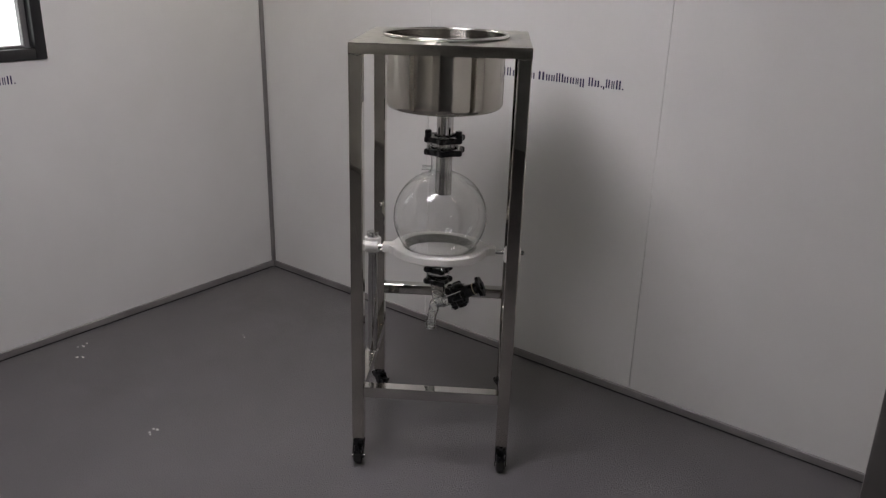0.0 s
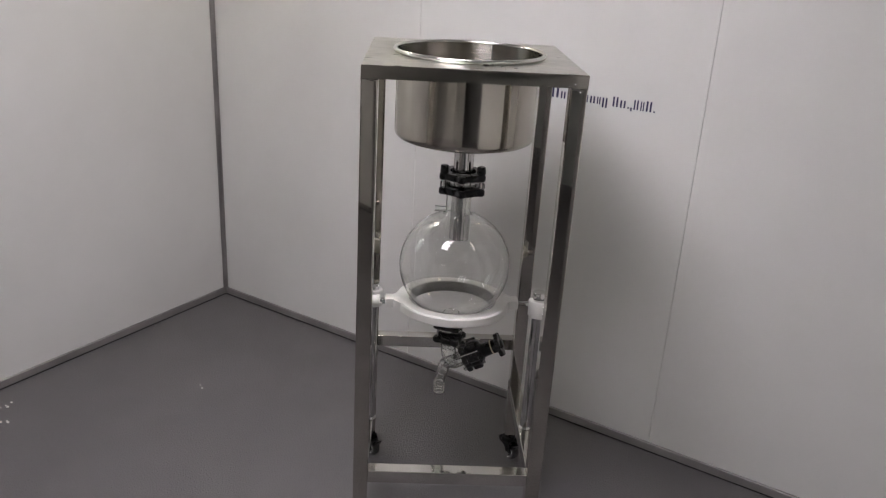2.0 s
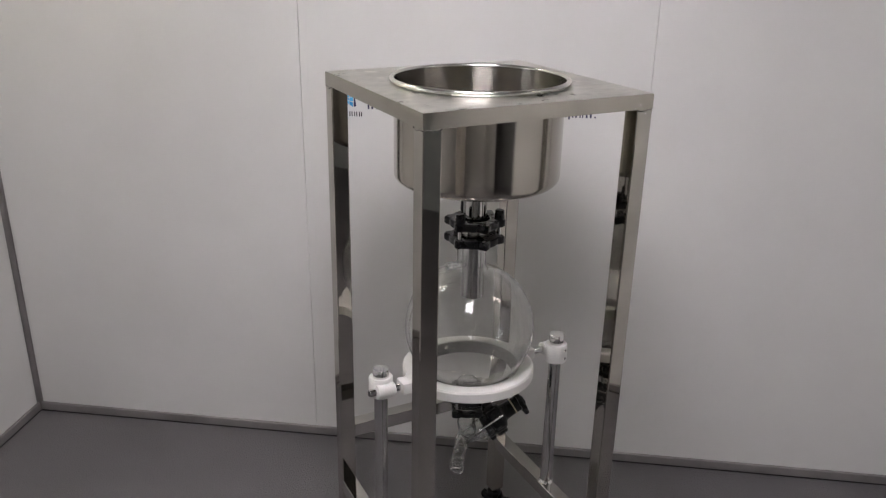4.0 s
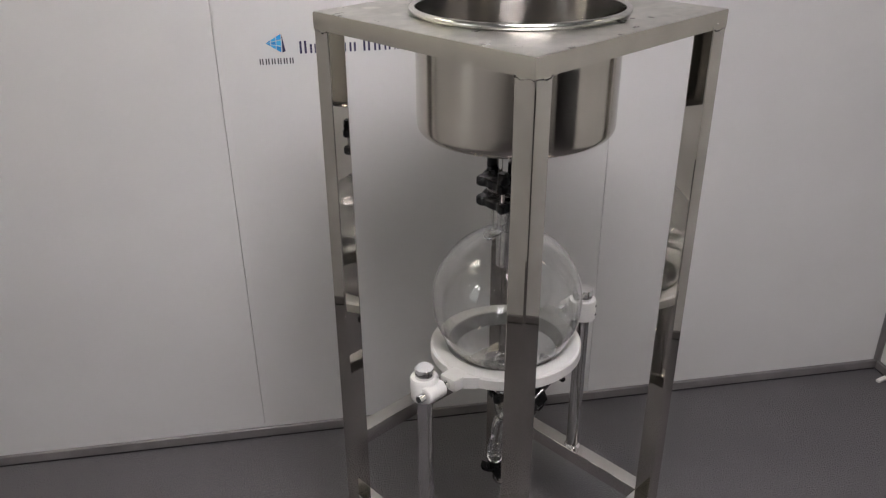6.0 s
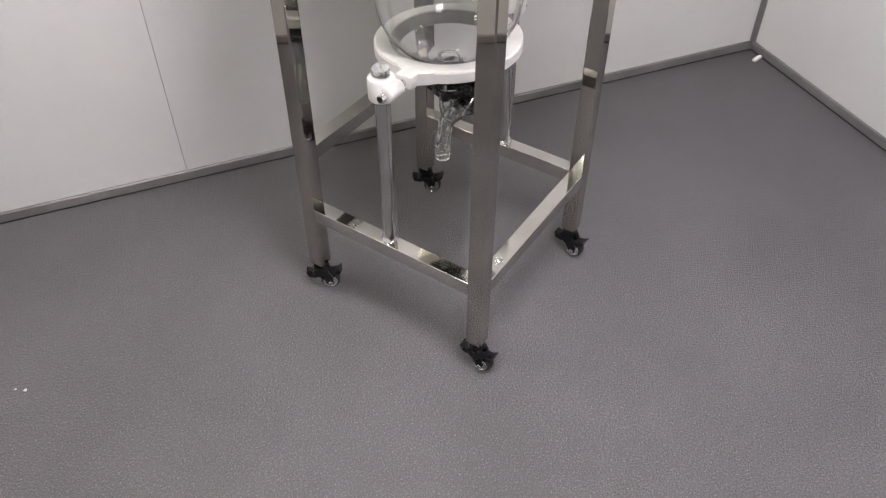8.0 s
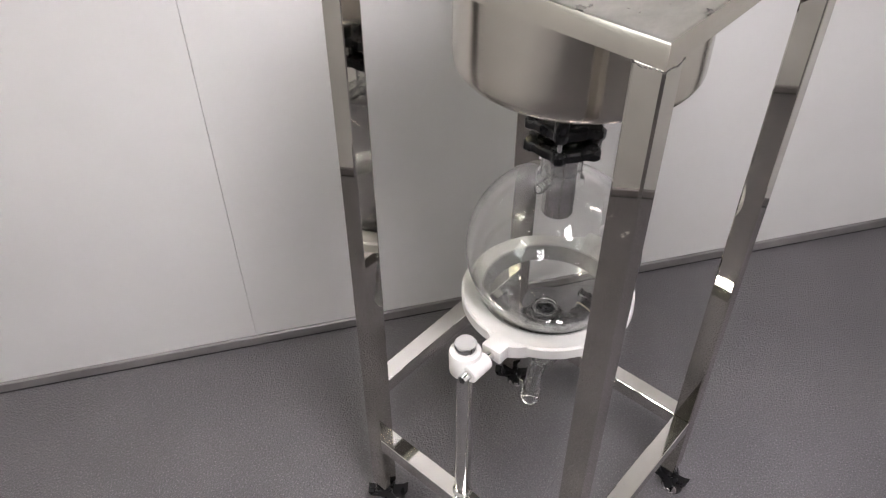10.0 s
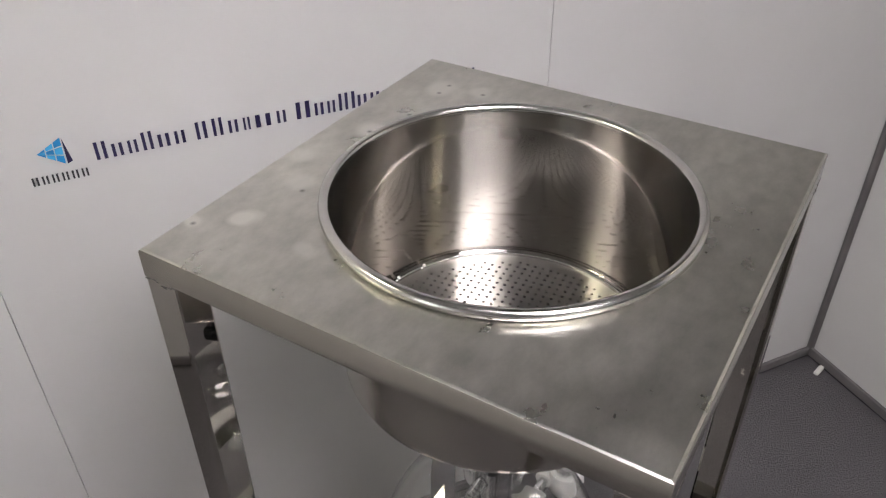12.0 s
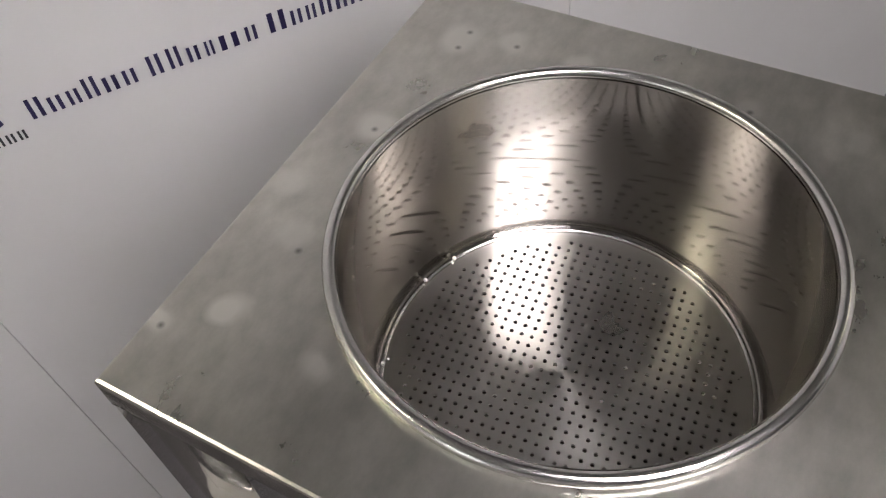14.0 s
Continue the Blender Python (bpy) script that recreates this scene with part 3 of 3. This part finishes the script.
# ragged dark weld lines across the leg faces, under the folded edge
for x, y in ((-E_, -W), (E_, -W), (-W, E_), (-W, -E_), (W, -E_), (W, E_)):
    bm, inner = B(), -1 if (x if abs(y) == W else y) > 0 else 1
    u, n = LEG / 2 * inner, 9
    for k in range(n):
        step = LEG * 0.86 / n
        if k in (5, 7):
            u -= step * inner * 0.6
        wide, tall = step * random.uniform(0.9, 1.25), random.uniform(0.0006, 0.0024) * (1.25 - 0.09 * k)
        z = H - 0.0312 - 0.0028 * math.sin(math.pi * min(1, k / 6)) + random.uniform(-0.0007, 0.0007)
        c = u - step * inner * 0.5
        box(bm, (x + c, y, z) if abs(y) == W else (x, y + c, z), (wide, 0.0008, tall) if abs(y) == W else (0.0008, wide, tall), 0.0002, 1)
        u -= step * inner
    for v_ in bm.verts:
        v_.co.z += random.uniform(-0.0005, 0.0005)
    part("weld_bead", bm, DULL, stand, "ragged dark weld line")
for dx, dz in ((-0.024, 0.0265), (0.002, 0.0385), (-0.011, 0.022)):
    part("weld_spot", lathe(B(), [(0, 0.0011), (0.0012, 0.0008), (0.0019, 0)], 12, Matrix.Translation((E_ + dx, -W, H - dz)) @ pose(0, 0, 0, 90, 0, 0)), CHROME, stand, "tiny bright weld spot")


def caster(x, y, turn):
    """A small swivel caster with a two-winged brake pedal."""
    m = pose(x, y, 0, 0, 0, turn) @ Matrix.Scale(1.12, 4)
    bm = lathe(B(), [(0, 0.080), (0.007, 0.080), (0.007, 0.070), (0.016, 0.070), (0.0175, 0.067), (0.0175, 0.062), (0.012, 0.060), (0, 0.060)], 24)
    for sx in (-1, 1):
        cheek = [(-0.014, 0.061), (0.013, 0.061), (0.024, 0.036), (0.0235, 0.018), (0.017, 0.0145), (0.0105, 0.018), (0.002, 0.036), (-0.014, 0.049)]
        prism(bm, cheek, sx * 0.0125, sx * 0.0165, Matrix(((0, 0, 1, 0), (1, 0, 0, 0), (0, 1, 0, 0), (0, 0, 0, 1))))
    box(bm, (0, -0.002, 0.057), (0.032, 0.034, 0.012), 0.003)
    bmesh.ops.transform(bm, matrix=m, verts=bm.verts)
    c = part("caster", bm, BLACK, stand, "small black swivel caster with a brake")
    wheel = lathe(B(), [(0.006, -0.011), (0.013, -0.011), (0.0145, -0.009), (0.0195, -0.010), (0.0215, -0.007), (0.0222, 0.0), (0.0215, 0.007), (0.0195, 0.010),
                        (0.0145, 0.009), (0.013, 0.011), (0.006, 0.011)], 32, m @ Matrix.Translation((0, 0.017, 0.0225)) @ pose(0, 0, 0, 0, 90, 0), close=True)
    part("wheel", wheel, RUBBER, c)
    hub = rod(B(), (-0.0195, 0.017, 0.0225), (0.0195, 0.017, 0.0225), 0.0052, 16)
    for sx in (-1, 1):
        lathe(hub, [(0.0055, 0), (0.0155, 0.0005), (0.0165, 0.0018), (0.0155, 0.003), (0.0135, 0.0028), (0.012, 0.0012), (0.0055, 0.0018)], 24, Matrix.Translation((sx * 0.0105, 0.017, 0.0225)) @ pose(0, 0, 0, 0, 90 * sx, 0), close=True)
    bmesh.ops.transform(hub, matrix=m, verts=hub.verts)
    part("hub", hub, CHROME, c, "bright steel hub")
    pedal = B()
    wing = [(-0.034, 0.052), (-0.029, 0.040), (-0.016, 0.037), (0.000, 0.040), (0.022, 0.036), (0.040, 0.043), (0.046, 0.057), (0.036, 0.050), (0.020, 0.047), (0.004, 0.050), (-0.014, 0.047), (-0.026, 0.050)]
    prism(pedal, wing, -0.011, 0.011, Matrix(((0, 0, 1, 0), (1, 0, 0, 0), (0, 1, 0, 0), (0, 0, 0, 1))))
    bmesh.ops.transform(pedal, matrix=m, verts=pedal.verts)
    part("brake_pedal", pedal, BLACK, c)


caster(-E_, -E_, 182)
caster(E_, -E_, 180)
caster(E_, E_, 214)
caster(-E_, E_, 220)

# ---- the steel filter bucket ----
bucket = thing("filter_bucket", M @ Matrix.Translation((0, 0, H)), "deep round stainless steel bucket hung in the top plate", "filter bucket", racked=True)
SH = Matrix.Translation((0, 0, -H))


def down(bm):
    bmesh.ops.transform(bm, matrix=SH, verts=bm.verts)
    return bm


RB, ZB = 0.1785, 1.127
fillet = [(RB - 0.018 + 0.018 * math.cos(a), ZB + 0.018 - 0.018 * math.sin(a)) for a in [i * math.pi / 2 / 6 for i in range(7)]]
outer = [(RB, H + 0.003), (RB, 1.28), (RB, 1.22), (RB, 1.165), *fillet, (0.15, ZB - 0.001), (0.10, ZB - 0.011), (0.0248, ZB - 0.026), (0, ZB - 0.026)]
part("body", down(lathe(B(), outer, 96)), BOWL_STEEL, bucket, "spun steel body with upright light and dark bands")
inner = [(RB - 0.0015, H + 0.004), (RB - 0.0015, 1.28), (RB - 0.0015, 1.22), (RB - 0.0015, 1.148), *[(RB - 0.0015 - 0.006 * (1 - math.cos(a)), 1.148 - 0.0065 * math.sin(a)) for a in [i * math.pi / 12 for i in range(1, 7)]]]
part("inner_wall", down(lathe(B(), inner, 96)), INNER_STEEL, bucket, "polished inner wall")
part("rim", down(lathe(B(), [(0.1832 + 0.0057 * math.cos(a), H + 0.0059 + 0.0057 * math.sin(a)) for a in [i * math.pi / 8 for i in range(16)]], 96, close=True)), RIM_STEEL, bucket, "rolled bright rim")
ZP, PITCH, HOLE = 1.141, 0.01018, 0.0021


def sieve():
    """A flat plate with a square field of punched holes."""
    bm, R0, h = B(), 0.1545, PITCH / 2
    corner = [(h, 0), (h, h), (0, h), (-h, h), (-h, 0), (-h, -h), (0, -h), (h, -h)]
    for j in range(-17, 18):
        for i in range(-17, 18):
            x, y = (i - 0.4) * PITCH, (j + 0.0) * PITCH
            if math.hypot(x, y) > 0.1745:
                continue
            o = [bm.verts.new((x + a, y + b, ZP)) for a, b in corner]
            if math.hypot(x, y) > R0:
                bm.faces.new(o)
                continue
            top = [bm.verts.new((x + HOLE * math.cos(k * math.pi / 4), y + HOLE * math.sin(k * math.pi / 4), ZP)) for k in range(8)]
            low = [bm.verts.new((v_.co.x, v_.co.y, ZP - 0.003)) for v_ in top]
            for k in range(8):
                n = (k + 1) % 8
                bm.faces.new((o[k], o[n], top[n], top[k]))
                bm.faces.new((top[k], top[n], low[n], low[k]))
    bmesh.ops.remove_doubles(bm, verts=bm.verts, dist=1e-5)
    for v_ in bm.verts:
        v_.co.xy *= min(1.0, 0.1750 / max(1e-6, v_.co.xy.length))
    bmesh.ops.transform(bm, matrix=SH @ pose(0, 0, 0, 0, 0, 4.6), verts=bm.verts)
    return bm


part("sieve_plate", sieve(), PLATE_STEEL, bucket, "round sieve plate punched with straight rows of holes", 0)
part("sump", down(lathe(B(), [(0.160, ZP - 0.008), (0.10, ZP - 0.018), (0.023, ZP - 0.024), (0, ZP - 0.024)], 48)), INNER_STEEL, bucket, "dark sump under the sieve plate")
part("retaining_ring", down(lathe(B(), [(0.1676, ZP + 0.0005), (0.1680, ZP + 0.0024), (0.1694, ZP + 0.0034), (0.1708, ZP + 0.0024), (0.1712, ZP + 0.0005), (0.1712, ZP - 0.002), (0.1676, ZP - 0.002)], 96, close=True)), RIM_STEEL, bucket)
part("ledge", down(lathe(B(), [(0.1712, ZP + 0.0008), (0.1760, ZP + 0.0008), (0.1760, ZP - 0.002), (0.1712, ZP - 0.002)], 96, close=True)), INNER_STEEL, bucket, "narrow polished ledge round the sieve plate")
PX, PY = 0.004, 0.007
tube = lathe(B(), [(0.0262, 1.105), (0.0262, 1.035), (0.0262, 0.945), (0.0262, 0.849), (0.0245, 0.8485), (0.0245, 0.945), (0.0245, 1.095)], 40, Matrix.Translation((PX, PY, 0)))
part("outlet_pipe", down(tube), ROD_STEEL, bucket, "polished outlet pipe reaching down into the flask")
for a in (40, 160, 280):
    p = (0.062 * math.cos(radians(a)), 0.062 * math.sin(radians(a)))
    part("stud", down(rod(B(), (*p, ZB - 0.024), (*p, ZB - 0.012), 0.006, 12)), LEG_STEEL, bucket)


def flange_bm(r, lobe, n, z0, z1, hole, phase=0.0):
    """A moulded coupling ring with rounded lobes about its edge."""
    bm, seg = B(), 96
    rings = []
    for lvl in range(6):
        ring = []
        for i in range(seg):
            a = 2 * math.pi * i / seg
            k = max(0.0, math.cos(n * (a - radians(phase)))) ** 1.6
            R_ = r + lobe * k
            rad, z = ((hole, z0), (R_ - 0.003, z0), (R_, z0 + 0.003), (R_, z1 - 0.003), (R_ - 0.003, z1), (hole, z1))[lvl]
            ring.append(bm.verts.new((rad * math.cos(a), rad * math.sin(a), z)))
        rings.append(ring)
    for a, b in zip(rings, rings[1:] + rings[:1]):
        for i in range(seg):
            j = (i + 1) % seg
            bm.faces.new((a[i], a[j], b[j], b[i]))
    return bm


def coupling(x, y, z_hi, z_lo, thick, r, lobe, hole, caps, label, n=6, phase=15):
    """Two lobed clamping rings, bolts between them, and glass rims in the gap."""
    c = thing("coupling", M @ Matrix.Translation((x, y, z_lo)), label, "flange coupling", "flange couplings", racked=True)
    top = part("upper_ring", flange_bm(r, lobe, n, z_hi - z_lo, z_hi - z_lo + thick, hole, phase), BLACK, c)
    part("lower_ring", flange_bm(r, lobe, n, 0, thick, hole, phase), BLACK, c)
    part("seal", lathe(B(), [(hole, thick), (hole + 0.012, thick), (hole + 0.012, z_hi - z_lo), (hole, z_hi - z_lo)], 48), THICK, c, "clear glass rims pressed together")
    for k in range(0, n, 2):
        a = radians(phase + k * 360 / n)
        p = ((r + lobe * 0.1 - 0.003) * math.cos(a), (r + lobe * 0.1 - 0.003) * math.sin(a))
        bolt = part("bolt", rod(B(), (*p, thick - 0.002), (*p, z_hi - z_lo + 0.002), 0.0042, 14), CHROME, c)
        if caps:
            cap = B()
            lathe(cap, [(0, 0), (0.0102, 0), (0.0112, 0.004), (0.0104, caps - 0.002), (0.0085, caps), (0, caps)], 20, Matrix.Translation((*p, z_hi - z_lo + thick - 0.001)))
            part("cap", cap, BLACK, bolt, "black cap nut")
    return c


coupling(PX, PY, 1.019, 0.980, 0.018, 0.0565, 0.0115, 0.0345, 0.022, "black lobed clamp coupling with cap nuts under the bucket", 6, 85)

# ---- the glass flask ----
FX, FY, FZ, FR = -0.003, 0.003, 0.775, 0.150
flask = thing("glass_flask", M @ Matrix.Translation((FX, FY, FZ)), "empty round clear glass flask with an open neck", "flask", racked=True)


def flask_profile(r, neck, foot, top, low):
    a0, a1 = math.asin(neck / r), math.pi - math.asin(foot / r)
    out = [(neck + 0.006, top), (neck + 0.006, top - 0.008), (neck, top - 0.014)]
    zs = r * math.cos(a0)
    out += [(neck, zs + 0.012), (neck + 0.002, zs + 0.004)]
    out += [(r * math.sin(a0 + (a1 - a0) * (i + 0.6) / 40.6), r * math.cos(a0 + (a1 - a0) * (i + 0.6) / 40.6)) for i in range(40)]
    return out + [(foot, -r * math.cos(math.asin(foot / r)) - 0.006), (foot, low + 0.008), (foot + 0.008, low + 0.004), (foot + 0.008, low)]


prof_out = flask_profile(FR, 0.033, 0.026, 1.0 - FZ, 0.604 - FZ)
prof_in = flask_profile(FR - 0.0025, 0.0305, 0.0225, 1.0 - FZ, 0.604 - FZ)
part("bulb", lathe(B(), prof_out + prof_in[::-1], 96, close=True), GLASS, flask, "clear blown glass bulb")
part("drain_rim", lathe(B(), [(0.0215 + 0.0024 * math.cos(a), -0.1475 + 0.0024 * math.sin(a)) for a in [i * math.pi / 6 for i in range(12)]], 48, close=True), THICK, flask, "thick glass rim at the drain")
nip = [(-0.030, 0, 0.156), (-0.046, 0, 0.157), (-0.062, 0, 0.1575)]
bm = pipe(B(), nip, [0.0085, 0.0070, 0.0085], 18, 0.0022)
for k in range(2):
    lathe(bm, [(0.0070, -0.001), (0.0095, 0.0), (0.0070, 0.002)], 18, Matrix.Translation((-0.050 - 0.006 * k, 0, 0.1575)) @ pose(0, 0, 0, 0, -90, 0))
part("vacuum_nipple", bm, THICK, flask, "short clear glass hose nipple")

# ---- the white support ring with its clamps ----
ring = thing("flask_support", M @ Matrix.Translation((FX, FY, 0.663)) @ pose(0, 0, 0, -2.6, 0.9, 0), "white plastic support ring carrying the glass flask", "support ring", racked=True)
ring_bm = lathe(B(), [(0.1120, -0.013), (0.151, -0.013), (0.1545, -0.0095), (0.1545, 0.0095), (0.151, 0.013), (0.1225, 0.013), (0.1212, 0.0117), (0.1102, -0.0115)], 96, close=True)
part("ring", ring_bm, WHITE, ring)
part("seat", lathe(B(), [(0.1085, -0.0135), (0.1102, -0.0118), (0.1213, 0.0112), (0.1200, 0.0124), (0.1180, 0.0115), (0.1065, -0.0120)], 96, close=True), GREY_LINING, ring, "grey seat lining inside the ring")
for sx, (rx, ry) in ((-1, RODS[0]), (1, RODS[1])):
    oy = sx * 0.014 - FY
    lug = B()
    box(lug, (sx * 0.163, oy, 0.0), (0.042, 0.040, 0.027), 0.004, 2)
    prism(lug, [(sx * 0.140, oy - 0.045), (sx * 0.152, oy - 0.034), (sx * 0.162, oy - 0.0195), (sx * 0.162, oy + 0.0195), (sx * 0.152, oy + 0.034), (sx * 0.140, oy + 0.045)], -0.0125, 0.0125)
    part("lug", lug, WHITE, ring)
    cx_, cy_ = rx - FX, ry - FY
    end = cx_ + sx * 0.038
    part("pin", rod(B(), (sx * 0.181, oy, -0.001), (end, oy, -0.001), 0.0084, 24), CHROME, ring, "bright steel pin")
    part("pin_socket", lathe(B(), [(0, 0), (0.0058, 0), (0.0058, 0.0012), (0, 0.0012)], 16, Matrix.Translation((end, oy, -0.001)) @ pose(0, 0, 0, 0, 90 * sx, 0)), BLACK, ring)
    body = lathe(B(), [(0.0158, -0.023), (0.0255, -0.023), (0.0275, -0.020), (0.0275, 0.020), (0.0255, 0.0235), (0.0158, 0.0235)], 40, Matrix.Translation((cx_, cy_, 0)), close=True)
    rod(body, (cx_ - sx * 0.022, oy, -0.001), (cx_ + sx * 0.022, oy, -0.001), 0.0165, 28, 0.002)
    clamp = part("clamp", body, WHITE, ring, "white clamp block on a steel rod")
    for dz in (0.011, -0.010):
        p = (cx_ + sx * 0.010, cy_ - sx * -0.025 if sx > 0 else cy_ + 0.025, dz)
        part("set_screw", rod(B(), (p[0], cy_ - 0.020 * 1, dz), (p[0], cy_ - 0.0272, dz), 0.0035, 12), CHROME, clamp)

# ---- the drain valve under the flask ----
VX, VY = -0.004, 0.0
coupling(VX, VY, 0.587, 0.546, 0.016, 0.037, 0.013, 0.024, 0.0, "small black lobed clamp coupling under the flask", 4, 20)
valve = thing("drain_valve", M @ Matrix.Translation((VX, VY, 0.485)), "clear glass drain valve with a black hand knob", "valve", racked=True)
AX = Vector((0.87, -0.12, 0.46)).normalized()
J = Vector((0.004, 0, -0.012))
part("glass_stem", pipe(B(), curve_pts([(0, 0, 0.072), (0, 0, 0.05), (0.001, 0, 0.02), J + AX * 0.012, J + AX * 0.045], 6), [0.0235] * 8 + [0.0215] * 8 + [0.021] * 9, 24, 0.003), THICK, valve, "clear blown glass stem")
part("spout", pipe(B(), curve_pts([J + AX * 0.02, J - AX * 0.012, (-0.012, 0.002, -0.042), (-0.018, 0.003, -0.066), (-0.020, 0.003, -0.108)], 7), [0.018] * 8 + [0.017] * 7 + [0.016] * 7 + [0.016] * 7, 24, 0.0055), THICK, valve, "clear bent glass spout")
bm = B()
for k in range(3):
    lathe(bm, [(0.0157, -0.003), (0.0182, 0.0), (0.0157, 0.003)], 24, Matrix.Translation((-0.020, 0.003, -0.078 - 0.011 * k)))
part("hose_ridge", bm, THICK, valve, "moulded hose ridges")
QV = Matrix.Translation(J) @ AX.to_track_quat("Z", "Y").to_matrix().to_4x4()


def on_axis(bm):
    bmesh.ops.transform(bm, matrix=QV, verts=bm.verts)
    return bm


part("back_ring", on_axis(flange_bm(0.0365, 0.0085, 6, 0.046, 0.062, 0.020)), BLACK, valve)
part("front_ring", on_axis(flange_bm(0.0375, 0.0075, 6, 0.066, 0.094, 0.010)), BLACK, valve)
part("bonnet", on_axis(lathe(B(), [(0.030, 0.056), (0.0355, 0.060), (0.0355, 0.092), (0.034, 0.0965), (0.029, 0.1005), (0.0235, 0.103), (0.0205, 0.108), (0.0190, 0.132), (0.0190, 0.146), (0.016, 0.149), (0, 0.149)], 32)), BLACK, valve)
part("marker_ring", on_axis(lathe(B(), [(0.0188, 0.1315), (0.0206, 0.132), (0.0206, 0.1345), (0.0188, 0.135)], 32, close=True)), BRASS, valve, "thin pale marker ring")
knob = on_axis(flange_bm(0.031, 0.005, 8, 0.149, 0.161, 0.0005))
part("knob", knob, BLACK, valve, "black star-shaped hand knob")
part("knob_cap", on_axis(lathe(B(), [(0.013, 0.1605), (0.0125, 0.164), (0.010, 0.166), (0, 0.1665)], 24)), BLACK, valve)
for k in range(3):
    a = radians(30 + 120 * k)
    cx_, cy_ = 0.0365 * math.cos(a), 0.0365 * math.sin(a)
    bolt = part("bolt", on_axis(rod(B(), (cx_, cy_, 0.030), (cx_, cy_, 0.098), 0.0032, 12)), CHROME, valve)
    coil = [(cx_ + 0.0056 * math.cos(q * 0.9), cy_ + 0.0056 * math.sin(q * 0.9), 0.0315 + 0.0145 * q / 28) for q in range(29)]
    part("spring", on_axis(pipe(B(), coil, 0.0009, 6)), CHROME, bolt, "short steel spring")

# ---- scraps on the floor ----
def scrap(x, y, pieces, size, spread, label):
    s = thing("paint_flake", pose(x, y, 0), label, "debris", "scraps on the floor")
    for _ in range(pieces):
        bm = B()
        k = random.uniform(0.5, 1.0) * size
        a0 = random.uniform(0, 6.28)
        outline = [(k * random.uniform(0.5, 1) * math.cos(a0 + a), k * random.uniform(0.3, 0.8) * math.sin(a0 + a)) for a in (0, 1.1, 2.0, 3.1, 4.2, 5.3)]
        prism(bm, outline, 0.0, random.uniform(0.0008, 0.002), Matrix.Translation((random.uniform(-spread, spread), random.uniform(-spread, spread), 0.0005)))
        part("flake", bm, CRUMB, s, smooth=0)


scrap(-0.709, -0.667, 4, 0.009, 0.02, "small white flakes lying on the grey floor")
scrap(-1.487, -0.485, 4, 0.010, 0.025, "small white flakes on the floor near the wall")
scrap(-1.406, -0.546, 3, 0.010, 0.02, "small white flakes on the floor near the wall")
scrap(-1.069, 0.001, 2, 0.006, 0.02, "tiny white flakes on the grey floor")
for x, y, n in ((0.071, 0.152, 2), (0.034, 0.166, 2), (-0.062, 0.156, 2)):
    bit = thing("paint_flake", M @ Matrix.Translation((x + LEAN[0] * 0.14, y + LEAN[1] * 0.14, ZP + 0.003)), "tiny white crumbs on the bucket's retaining ring", "debris", "crumbs in the bucket")
    for k in range(n):
        bm = bmesh.new()
        bmesh.ops.create_icosphere(bm, subdivisions=1, radius=random.uniform(0.0012, 0.0026), matrix=pose(0.006 * k - 0.004, random.uniform(-0.002, 0.002), 0.0005, 20 * k, 30, 0))
        part("crumb", bm, CRUMB, bit)
plug = thing("sealant_scrap", pose(1.415, 0.560, 0, 0, 0, 20), "off-white scrap of sealant in the room corner", "debris")
part("scrap", box(B(), (0, 0, 0.006), (0.045, 0.016, 0.012), 0.005, 3), CRUMB, plug)
